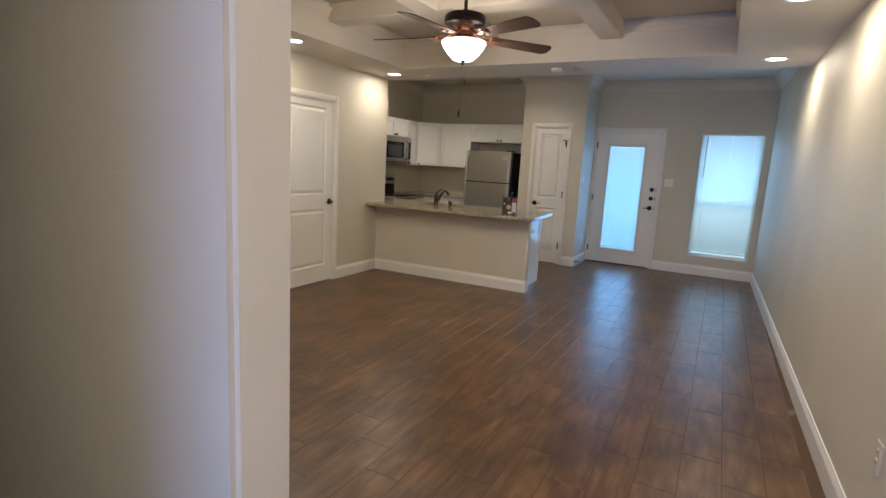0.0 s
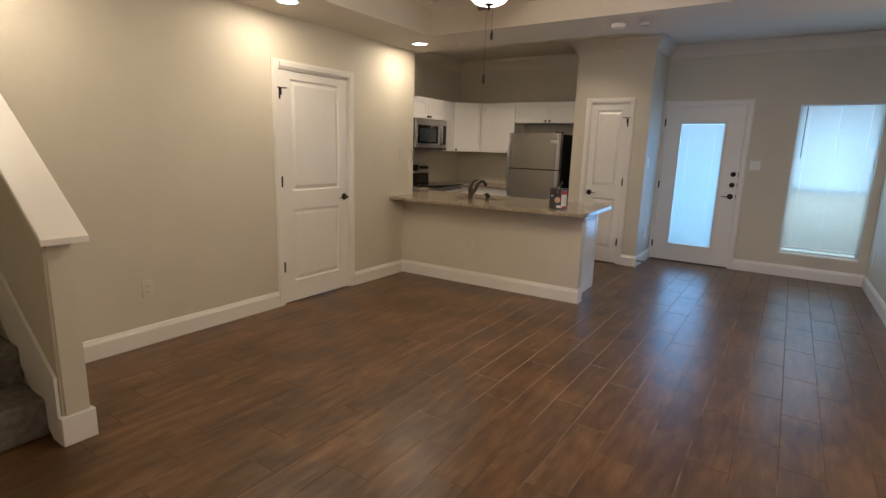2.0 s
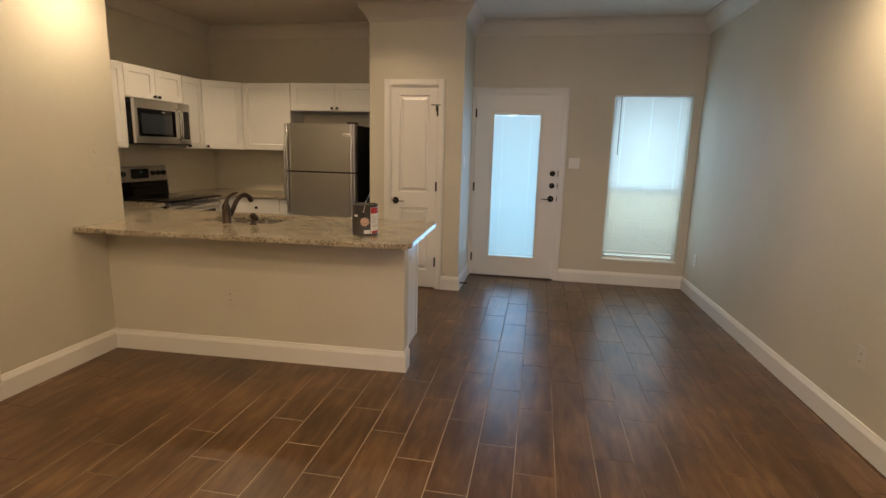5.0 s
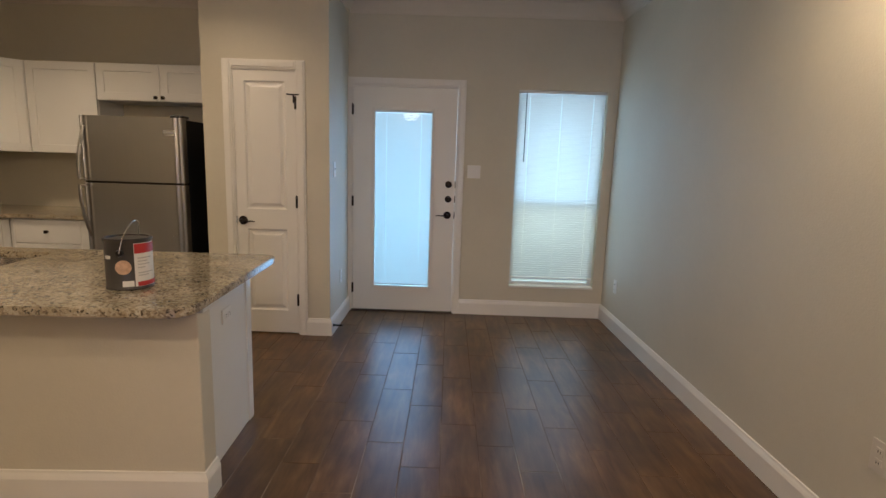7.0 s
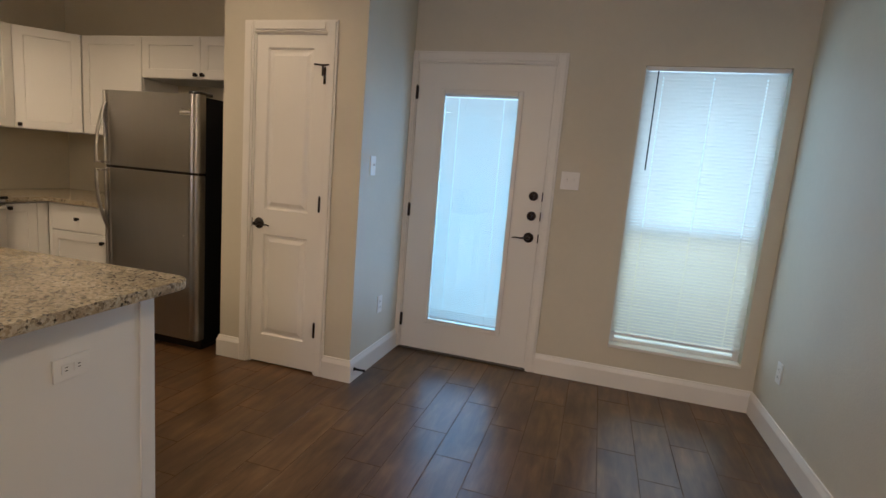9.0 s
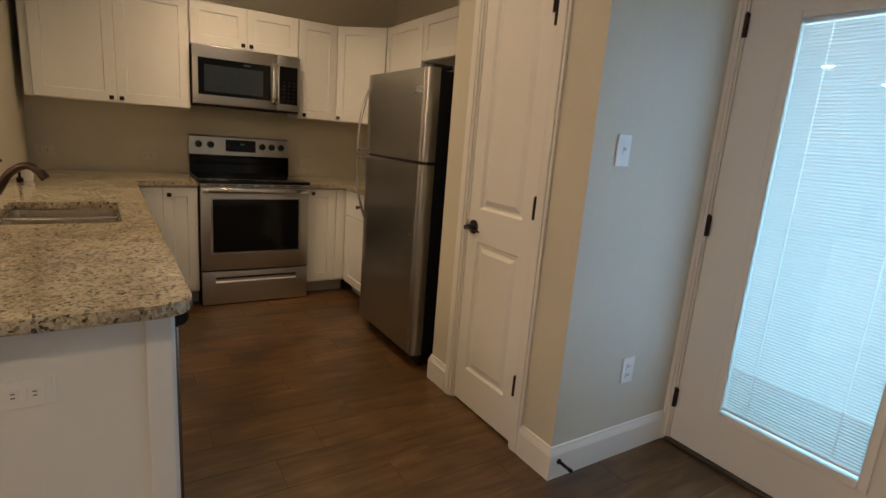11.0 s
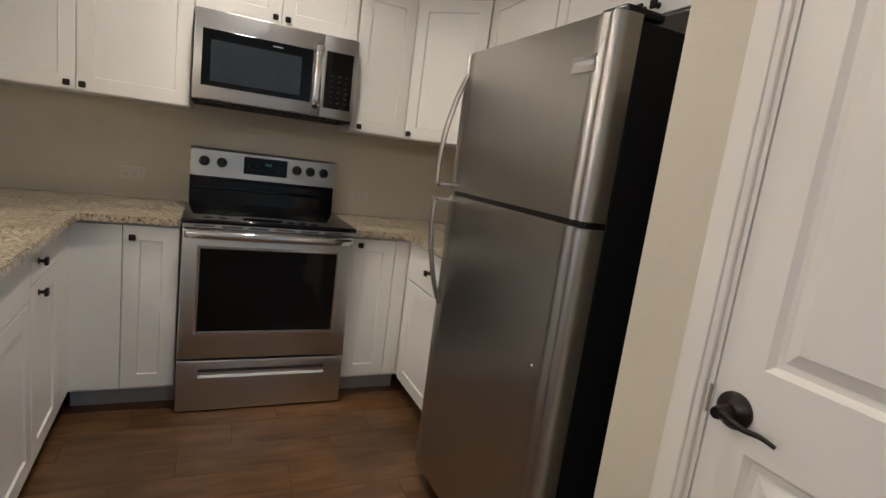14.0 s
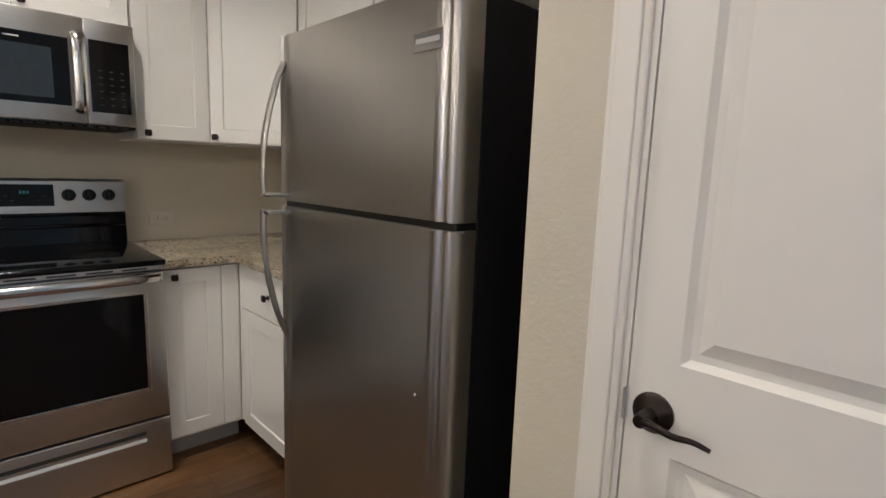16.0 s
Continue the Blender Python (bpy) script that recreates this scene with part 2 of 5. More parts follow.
PAINT = material("greige_wall_paint", (0.605, 0.56, 0.452), rough=0.55, var=0.05, scale=1.3, bump=0.45, bscale=110, fine=0.01, spec=0.35)
CEILING = material("ceiling_paint", (0.665, 0.613, 0.525), rough=0.7, var=0.03, scale=1.1, bump=0.25, bscale=140, spec=0.3)
TRIM = material("white_trim_paint", (0.78, 0.748, 0.685), rough=0.32, var=0.03, scale=2.5, bump=0.05, bscale=60)
DOOR = material("white_door_paint", (0.78, 0.75, 0.69), rough=0.34, var=0.025, scale=2.0, bump=0.06, bscale=90)
CABINET = material("white_cabinet_lacquer", (0.80, 0.785, 0.75), rough=0.28, var=0.02, scale=2.2, bump=0.03, bscale=40)
TOEKICK = material("grey_toe_kick", (0.42, 0.41, 0.40), rough=0.6, var=0.06, scale=5)
PLANK = wood_tile()
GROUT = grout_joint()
GRANITE = granite_stone()
STEEL = material("brushed_stainless", (0.47, 0.455, 0.43), rough=0.30, metal=1.0, var=0.018, scale=2.5, stretch=(70, 70, 0.5), rvar=0.012)
STEEL_H = material("brushed_stainless_across", (0.60, 0.59, 0.575), rough=0.31, metal=1.0, var=0.02, scale=1.5, stretch=(1, 0.5, 70), rvar=0.02)
# ordinary stainless, its colour darkened for the dark floor it would mirror
STEEL_REFLECT_DARK = material("stainless_dark_reflection", (0.34, 0.325, 0.31), rough=0.24, metal=1.0, var=0.02, scale=2.5, stretch=(70, 70, 0.5), rvar=0.02)
STEEL_BRIGHT = material("polished_steel", (0.72, 0.71, 0.69), rough=0.16, metal=1.0)
SINKSTEEL = material("satin_sink_steel", (0.56, 0.52, 0.47), rough=0.26, metal=1.0, var=0.04, scale=12)
BLACK = material("black_plastic", (0.006, 0.006, 0.007), rough=0.28, var=0.1, scale=20)
BLACK_TEX = material("black_textured_steel", (0.006, 0.006, 0.007), rough=0.55, bump=0.3, bscale=400, var=0.1, scale=8, spec=0.2)
BLACK_GLASS = material("black_glass", (0.004, 0.004, 0.005), rough=0.07, spec=0.3)
KEYMARK = material("keypad_grey", (0.035, 0.035, 0.035), rough=0.4)
# grey screen, with the blue of mirrored daylight mixed into its colour
GREY_GLASS = material("microwave_window", (0.028, 0.034, 0.042), rough=0.09, var=0.1, scale=40)
BRONZE = material("oil_rubbed_bronze", (0.030, 0.022, 0.018), rough=0.32, metal=0.75, var=0.2, scale=30)
FAUCET = material("aged_bronze", (0.075, 0.052, 0.040), rough=0.28, metal=0.85, var=0.2, scale=30)
COPPER = material("copper_bronze", (0.20, 0.085, 0.045), rough=0.3, metal=0.8, var=0.15, scale=20)
BLADE = material("dark_walnut_blade", (0.050, 0.026, 0.017), rough=0.35, var=0.25, scale=3, stretch=(1, 1, 1), fine=0.1)
PLASTIC = material("white_plastic", (0.78, 0.76, 0.71), rough=0.35)
IVORY = material("painted_over_plastic", (0.62, 0.57, 0.49), rough=0.4)
SLOT = material("dark_slot", (0.03, 0.03, 0.03), rough=0.6)
CARPET = material("grey_carpet", (0.17, 0.155, 0.13), rough=1.0, var=0.25, scale=30, fine=0.3, bump=1.0, bscale=500, spec=0.1)
GLASS = glass_pane()
SCREEN = insect_mesh()
SLAT = blind_slat()
BOWL = glow("lit_frosted_glass", (1.0, 0.80, 0.55), 6.0)
LENS = glow("lit_downlight_lens", (1.0, 0.86, 0.66), 9.0)
DISPLAY = glow("display_digits", (0.15, 0.6, 0.5), 0.03)
KEYPALE = material("pale_grey_print", (0.45, 0.44, 0.42), rough=0.5)
PULL = material("satin_pull_steel", (0.86, 0.85, 0.83), rough=0.42, metal=1.0)
CANGREY = material("can_label_dark", (0.045, 0.040, 0.036), rough=0.35, var=0.15, scale=20)
RED = material("label_red", (0.42, 0.03, 0.03), rough=0.4)
WHITE = material("label_white", (0.72, 0.70, 0.66), rough=0.4, var=0.05, scale=40)
TAN = material("label_tan", (0.50, 0.33, 0.22), rough=0.4, var=0.2, scale=60)
VINYL = material("white_window_vinyl", (0.75, 0.75, 0.74), rough=0.35)
THRESH = material("dark_bronze_threshold", (0.09, 0.075, 0.06), rough=0.4, metal=0.6)
OUTSIDE = material("pale_exterior_paving", (0.36, 0.34, 0.31), rough=0.9, var=0.2, scale=3, fine=0.1)

# ---- builders ----


def box(bm, lo, hi, bev=0.0, seg=2):
    c = [(a + b) / 2 for a, b in zip(lo, hi)]
    d = [abs(b - a) for a, b in zip(lo, hi)]
    r = bmesh.ops.create_cube(bm, size=1, matrix=Matrix.Translation(c) @ Matrix.Diagonal((*d, 1)))
    if bev:
        es = {e for v in r["verts"] for e in v.link_edges}
        bmesh.ops.bevel(bm, geom=list(es), offset=min(bev, min(d) * 0.45), segments=seg, affect="EDGES", profile=0.5)
    return bm


def cyl(bm, a, b, r0, r1=None, seg=24, cap=True):
    a, b = Vector(a), Vector(b)
    m = Matrix.Translation((a + b) / 2) @ (b - a).to_track_quat("Z", "Y").to_matrix().to_4x4()
    bmesh.ops.create_cone(bm, cap_ends=cap, segments=seg, radius1=r0, radius2=r0 if r1 is None else r1, depth=(b - a).length, matrix=m)
    return bm


def lathe(bm, profile, m=None, seg=32):
    """Spin (radius, height) pairs round z, then place by m."""
    m = m or Matrix.Identity(4)
    rings = []
    for r, z in profile:
        rings.append([bm.verts.new(m @ Vector((r * math.cos(2 * math.pi * k / seg), r * math.sin(2 * math.pi * k / seg), z))) for k in range(seg)])
    for a, b in zip(rings, rings[1:]):
        for k in range(seg):
            bm.faces.new((a[k], a[(k + 1) % seg], b[(k + 1) % seg], b[k]))
    for ring, flip in ((rings[0], True), (rings[-1], False)):
        bm.faces.new(ring[::-1] if flip else ring)
    return bm


def tube(bm, pts, radii, seg=14):
    """A round bar along points, with a radius at each."""
    pts = [Vector(p) for p in pts]
    if not isinstance(radii, (list, tuple)):
        radii = [radii] * len(pts)
    rings, up = [], None
    for i, p in enumerate(pts):
        d = (pts[min(i + 1, len(pts) - 1)] - pts[max(i - 1, 0)]).normalized()
        if up is None:
            up = d.orthogonal().normalized()
        up = (up - d * up.dot(d)).normalized()
        side = d.cross(up)
        rings.append([bm.verts.new(p + radii[i] * (math.cos(2 * math.pi * k / seg) * up + math.sin(2 * math.pi * k / seg) * side)) for k in range(seg)])
    for a, b in zip(rings, rings[1:]):
        for k in range(seg):
            bm.faces.new((a[k], a[(k + 1) % seg], b[(k + 1) % seg], b[k]))
    bm.faces.new(rings[0][::-1]), bm.faces.new(rings[-1])
    return bm


def bend(pts, n=8):
    """Smooth points through a few control points."""
    pts = [Vector(p) for p in pts]
    out = []
    for i in range(len(pts) - 1):
        p0, p1, p2, p3 = pts[max(i - 1, 0)], pts[i], pts[i + 1], pts[min(i + 2, len(pts) - 1)]
        for k in range(n):
            t = k / n
            out.append(0.5 * (2 * p1 + (p2 - p0) * t + (2 * p0 - 5 * p1 + 4 * p2 - p3) * t * t + (3 * p1 - p0 - 3 * p2 + p3) * t ** 3))
    return out + [pts[-1]]


def sweep(bm, profile, a, b, out, up=(0, 0, 1), ma=0, mb=0):
    """A moulding: profile (out, up) carried from a to b. ma, mb: mitres, 1 round an outer corner, -1 into an inner one."""
    a, b, out, up = Vector(a), Vector(b), Vector(out), Vector(up)
    d = (b - a).normalized()
    ra, rb = ([bm.verts.new(p + out * o + up * u + d * (o * s)) for o, u in profile] for p, s in ((a, -ma), (b, mb)))
    n = len(profile)
    for k in range(n):
        bm.faces.new((ra[k], ra[(k + 1) % n], rb[(k + 1) % n], rb[k]))
    bm.faces.new(ra[::-1]), bm.faces.new(rb)
    bmesh.ops.recalc_face_normals(bm, faces=bm.faces)
    return bm


def prism(bm, outline, z0, z1, holes=()):
    """A slab with that outline, and holes through it."""
    def ring(pts):
        vs = [bm.verts.new((x, y, z1)) for x, y in pts]
        return [bm.edges.new((a, b)) for a, b in zip(vs, vs[1:] + vs[:1])]
    edges = ring(outline)
    for h in holes:
        edges += ring(h)
    top = bmesh.ops.triangle_fill(bm, use_beauty=True, use_dissolve=False, edges=edges)
    faces = [g for g in top["geom"] if isinstance(g, bmesh.types.BMFace)]
    ex = bmesh.ops.extrude_face_region(bm, geom=faces)
    bmesh.ops.translate(bm, verts=[g for g in ex["geom"] if isinstance(g, bmesh.types.BMVert)], vec=(0, 0, z0 - z1))
    bmesh.ops.recalc_face_normals(bm, faces=bm.faces)
    return bm


def rounded(pts, radii, n=6):
    """Corner points of an outline, rounded by a radius each."""
    out = []
    for i, p in enumerate(pts):
        p, a, b, r = Vector(p), Vector(pts[i - 1]), Vector(pts[(i + 1) % len(pts)]), radii[i]
        if not r:
            out.append(tuple(p))
            continue
        u, v = (a - p).normalized() * r, (b - p).normalized() * r
        for k in range(n + 1):
            t = k / n
            out.append(tuple((1 - t) ** 2 * (p + u) + 2 * t * (1 - t) * p + t * t * (p + v)))
    return out


ORIGIN = {}


def thing(name, at, label, category, group="", kind=""):
    ob = new(name)
    ob.location = at
    ob.empty_display_size = 0.1
    ORIGIN[ob.name] = Vector(at)
    return tagged(ob, label, category, group, kind)


def solid(name, bm, mat, label="", category="", group="", kind="", at=(0, 0, 0), smooth=False):
    """One top-level mesh."""
    ob = part(name, bm, mat, None, label, smooth, at)
    return tagged(ob, "", category, group, kind)


def part(name, bm, mat, parent=None, label="", smooth=False, at=None):
    """One mesh, given in the world's metres, under its thing or part."""
    o = ORIGIN[parent.name] if parent else Vector(at or (0, 0, 0))
    bmesh.ops.translate(bm, verts=bm.verts, vec=-o)
    me = bpy.data.meshes.new(name)
    bm.to_mesh(me)
    bm.free()
    me.materials.append(mat)
    if smooth:
        me.shade_smooth()
        me.set_sharp_from_angle(angle=radians(35))
    ob = new(name, me)
    if parent:
        ob.parent = parent
    else:
        ob.location = o
    ORIGIN[ob.name] = o
    return tagged(ob, label)


def NB():
    return bmesh.new()


# ---- structure ----
XR, XL, XK, YF, YK, YS = 0.87, -3.605, -4.71, 8.985, 6.29, -1.1
LOW, HIGH, TH = 2.46, 2.79, 0.13


def wall(name, boxes, label):
    bm = NB()
    for lo, hi in boxes:
        box(bm, lo, hi)
    return solid(name, bm, PAINT, label, kind="structure")


G = -0.02
LEAN = Matrix.Translation((XR, YF, 0)) @ pose(0, 0, 0, 0, 0, 1.03) @ Matrix.Translation((-XR, -YF, 0))  # the long wall runs a degree off square


SKEW = Matrix.Translation((-1.53, 6.197, 0)) @ pose(0, 0, 0, 0, 0, 2.15) @ Matrix.Translation((1.53, -6.197, 0))  # the peninsula, two degrees off square


def skew(ob):
    ob.matrix_world = SKEW @ Matrix.Translation(ob.location)
    return ob


def east(ob):
    ob.matrix_world = LEAN @ Matrix.Translation(ob.location)
    return ob


east(wall("wall_east", [((XR, YS - 0.3, G), (XR + TH, YF + TH, HIGH))], "long greige painted wall with light texture"))
wall("wall_south", [((-4.9, YS - TH, G), (-0.2, YS, HIGH)), ((-0.2, YS - TH, 2.05), (0.7, YS, HIGH)), ((0.7, YS - TH, G), (XR + 0.16, YS, HIGH))], "greige painted wall behind the hallway")
DX0, DX1, DZ = -1.475, -0.52, 2.055
WX0, WX1, WZ0, WZ1 = 0.0, 0.782, 0.275, 2.052
wall("wall_north", [((-4.9, YF, G), (DX0, YF + TH, HIGH)), ((DX0, YF, DZ), (DX1, YF + TH, HIGH)), ((DX1, YF, G), (WX0, YF + TH, HIGH)),
                    ((WX0, YF, G), (WX1, YF + TH, WZ0)), ((WX0, YF, WZ1), (WX1, YF + TH, HIGH)), ((WX1, YF, G), (XR, YF + TH, HIGH))],
     "greige painted wall with glazed door and window")
LD0, LD1, LDZ = 4.425, 5.26, 2.05
wall("wall_west", [((XL - TH, 2.515, G), (XL, LD0, HIGH)), ((XL - TH, LD0, LDZ), (XL, LD1, HIGH)), ((XL - TH, LD1, G), (XL, YK - TH, HIGH)),
                   ((XK, YK - TH, G), (XL, YK, HIGH))], "greige painted wall with closet door")
wall("wall_kitchen", [((XK - TH, YK - TH, G), (XK, YF, HIGH))], "greige painted kitchen wall behind range and cabinets")
wall("wall_closet", [((XL - 0.9, LD0 - 0.3, G), (XL - 0.8, LD1 + 0.3, HIGH))], "plain wall closing the closet")
NW0, NW1, NWX = 1.325, 1.50, -0.497
bm = NB()
box(bm, (-4.9, NW0, G), (NWX, NW1, LOW + 0.02))
bmesh.ops.bevel(bm, geom=[e for e in bm.edges if abs(e.verts[0].co.x - NWX) < 1e-4 and abs(e.verts[1].co.x - NWX) < 1e-4
                          and abs(e.verts[0].co.z - e.verts[1].co.z) > 1], offset=0.016, segments=4, affect="EDGES")
solid("wall_stair", bm, PAINT, "greige painted wall end with rounded corner bead", kind="structure", smooth=True)
# unseen wall, placed to limit how far hall daylight spreads over the stair wall
wall("wall_hall", [((-0.53, YS, G), (-0.42, 0.50, LOW + 0.01))], "unseen wall added to cut off the hall daylight")
wall("wall_stairwell", [((-4.9, YS, G), (-4.83, 2.52, HIGH + 1)), ((-4.83, 2.39, G), (XL - TH, 2.515, HIGH + 1))], "greige painted stairwell walls")
PX0, PX1, PY, PD0, PD1, PDZ = -2.45, -1.50, 8.25, -2.235, -1.738, 2.045
wall("wall_pantry_front", [((PX0, PY, G), (PD0, PY + 0.11, HIGH)), ((PD0, PY, PDZ), (PD1, PY + 0.11, HIGH)), ((PD1, PY, G), (PX1, PY + 0.11, HIGH))],
     "greige painted pantry closet front")
wall("wall_pantry_west", [((PX0, PY + 0.11, G), (PX0 + 0.1, YF, HIGH))], "greige painted pantry side beside the refrigerator")
wall("wall_pantry_east", [((PX1 - 0.1, PY + 0.11, G), (PX1, YF, HIGH))], "greige painted pantry side beside the entry door")
KX1, KY0, KY1 = -1.53, 6.197, 6.31
bm = NB()
box(bm, (XL - 0.05, KY0, G), (KX1, KY1, 0.856), 0.006)
skew(solid("wall_peninsula", bm, PAINT, "greige painted half wall under the breakfast bar", kind="structure"))

# ceilings
TX0, TX1, TY0, TY1, TZ, BZ = -2.97, 0.31, 2.12, 5.70, 2.80, 2.64
bm = NB()
SE = 6.37
for lo, hi in (((-4.9, YS - TH, LOW), (TX0, SE, LOW + 0.5)), ((TX1, YS - TH, LOW), (XR + 0.4, SE, LOW + 0.5)),
               ((TX0, YS - TH, LOW), (TX1, TY0, LOW + 0.5)), ((TX0, TY1, LOW), (TX1, SE, LOW + 0.5)),
               ((TX0, TY0, TZ), (TX1, TY1, LOW + 0.5))):
    box(bm, lo, hi)
for k in (1, 2):
    xb, yb = TX0 + (TX1 - TX0) * k / 3 + (0.06 if k == 2 else -0.06), TY0 + (TY1 - TY0) * k / 3
    box(bm, (xb - 0.1, TY0, BZ), (xb + 0.1, TY1, TZ), 0.012)
    box(bm, (TX0, yb - 0.1, BZ + 0.002), (TX1, yb + 0.1, TZ), 0.012)
for a, b, o in (((TX0, TY0), (TX0, TY1), (1, 0, 0)), ((TX1, TY0), (TX1, TY1), (-1, 0, 0)), ((TX0, TY0), (TX1, TY0), (0, 1, 0)), ((TX0, TY1), (TX1, TY1), (0, -1, 0))):
    sweep(bm, [(0, 0.05), (0.008, 0.05), (0.02, 0.075), (0.04, 0.10), (0.045, 0.12), (0, 0.12)], (*a, BZ + 0.0), (*b, BZ + 0.0), o)
solid("ceiling", bm, CEILING, "painted ceiling with a coffered tray", kind="structure")
bm = NB()
box(bm, (-4.9, SE, HIGH), (XR + 0.4, YF + TH, HIGH + 0.2))
solid("ceiling_kitchen", bm, CEILING, "higher painted ceiling over kitchen and entry", kind="structure")

# mouldings
BASE_P = [(0, 0), (0.016, 0), (0.016, 0.105), (0.012, 0.118), (0.008, 0.128), (0.006, 0.138), (0, 0.140)]
CROWN_P = [(0, 0), (0.012, 0), (0.016, 0.02), (0.03, 0.045), (0.06, 0.085), (0.085, 0.11), (0.095, 0.13), (0.11, 0.135), (0.11, 0.15), (0, 0.15)]


def base_run(*runs):
    for a, b, o, *mitre in runs:
        bm = NB()
        sweep(bm, BASE_P, (*a, 0.0), (*b, 0.0), (*o, 0), (0, 0, 1), *mitre)
        ob = solid("baseboard", bm, TRIM, "white painted baseboard with moulded top", kind="structure")
        if a[0] == XR:
            east(ob)
        if o == (0, -1) and a[1] == KY0 or a[0] == KX1:
            skew(ob)


CS = 0.06
base_run(((XR, YS), (XR, YF), (-1, 0)), ((DX1 + CS, YF), (XR, YF), (0, -1)),
         ((XL, 2.53), (XL, LD0 - CS + 0.005), (1, 0)), ((XL, LD1 + CS - 0.005), (XL, KY0), (1, 0)),
         ((XL, KY0), (KX1, KY0), (0, -1), 0, 1), ((KX1, KY0), (KX1, KY1), (1, 0), 1, 0),
         ((PX0, PY), (PD0 - CS + 0.005, PY), (0, -1), 1, 0), ((PD1 + CS - 0.005, PY), (PX1, PY), (0, -1), 0, 1),
         ((PX1, PY), (PX1, YF), (1, 0), 1, 0), ((PX0, PY), (PX0, YF), (-1, 0), 1, 0), ((-4.8, NW0), (NWX, NW0), (0, -1)))
for a, b, o, ma, mb in (((PX1, YF), (XR, YF), (0, -1), -1, -1), ((XR, SE), (XR, YF), (-1, 0), 0, -1), ((PX1, PY), (PX1, YF), (1, 0), 1, -1), ((PX0, PY), (PX1, PY), (0, -1), 1, 1),
                        ((PX0, PY), (PX0, YF), (-1, 0), 1, -1), ((XK, YF), (PX0, YF), (0, -1), -1, -1), ((XK, YK), (XK, YF), (1, 0), -1, -1), ((XK, YK), (XL, YK), (0, 1), -1, 0)):
    bm = NB()
    sweep(bm, CROWN_P, (*a, HIGH - 0.15), (*b, HIGH - 0.15), (*o, 0), (0, 0, 1), ma, mb)
    ob = solid("trim", bm, CEILING, "pale painted crown moulding", kind="structure")
    if a[0] == XR:
        east(ob)


def casing(lo, hi, top, plane, axis, out, name):
    """Door trim on a wall: two legs and a head, mitred by butting, with a stepped face."""
    for k, (a0, a1, z0, z1) in enumerate(((lo - CS, lo + 0.005, 0, top + CS), (hi - 0.005, hi + CS, 0, top + CS), (lo + 0.005, hi - 0.005, top - 0.005, top + CS))):
        bm = NB()
        for inset, depth in ((0, 0.012), (0.012, 0.019)):
            p, q = (a0 + inset, a1 - inset)
            zz0, zz1 = (z0, z1 - inset) if k < 2 else (z0 + inset, z1 - inset)
            u0, u1 = sorted((plane, plane + out * depth))
            if axis == "x":
                box(bm, (p, u0, zz0), (q, u1, zz1), 0.003)
            else:
                box(bm, (u0, p, zz0), (u1, q, zz1), 0.003)
        solid(name, bm, TRIM, "white painted door casing", kind="structure")


casing(LD0, LD1, LDZ, XL, "y", 1, "trim")
casing(PD0, PD1, PDZ, PY, "x", -1, "trim")
casing(DX0, DX1, DZ, YF, "x", -1, "trim")
bm = NB()
for lo, hi in (((XL - TH, LD0, 0), (XL, LD0 + 0.016, LDZ)), ((XL - TH, LD1 - 0.016, 0), (XL, LD1, LDZ)), ((XL - TH, LD0 + 0.016, LDZ - 0.016), (XL, LD1 - 0.016, LDZ))):
    box(bm, lo, hi)
for lo, hi in (((PD0, PY, 0), (PD0 + 0.014, PY + 0.11, PDZ)), ((PD1 - 0.014, PY, 0), (PD1, PY + 0.11, PDZ)), ((PD0 + 0.014, PY, PDZ - 0.014), (PD1 - 0.014, PY + 0.11, PDZ))):
    box(bm, lo, hi)
for lo, hi in (((DX0, YF, 0), (DX0 + 0.012, YF + TH, DZ)), ((DX1 - 0.012, YF, 0), (DX1, YF + TH, DZ)), ((DX0 + 0.012, YF, DZ - 0.012), (DX1 - 0.012, YF + TH, DZ))):
    box(bm, lo, hi)
solid("trim", bm, TRIM, "white painted door jambs", kind="structure")


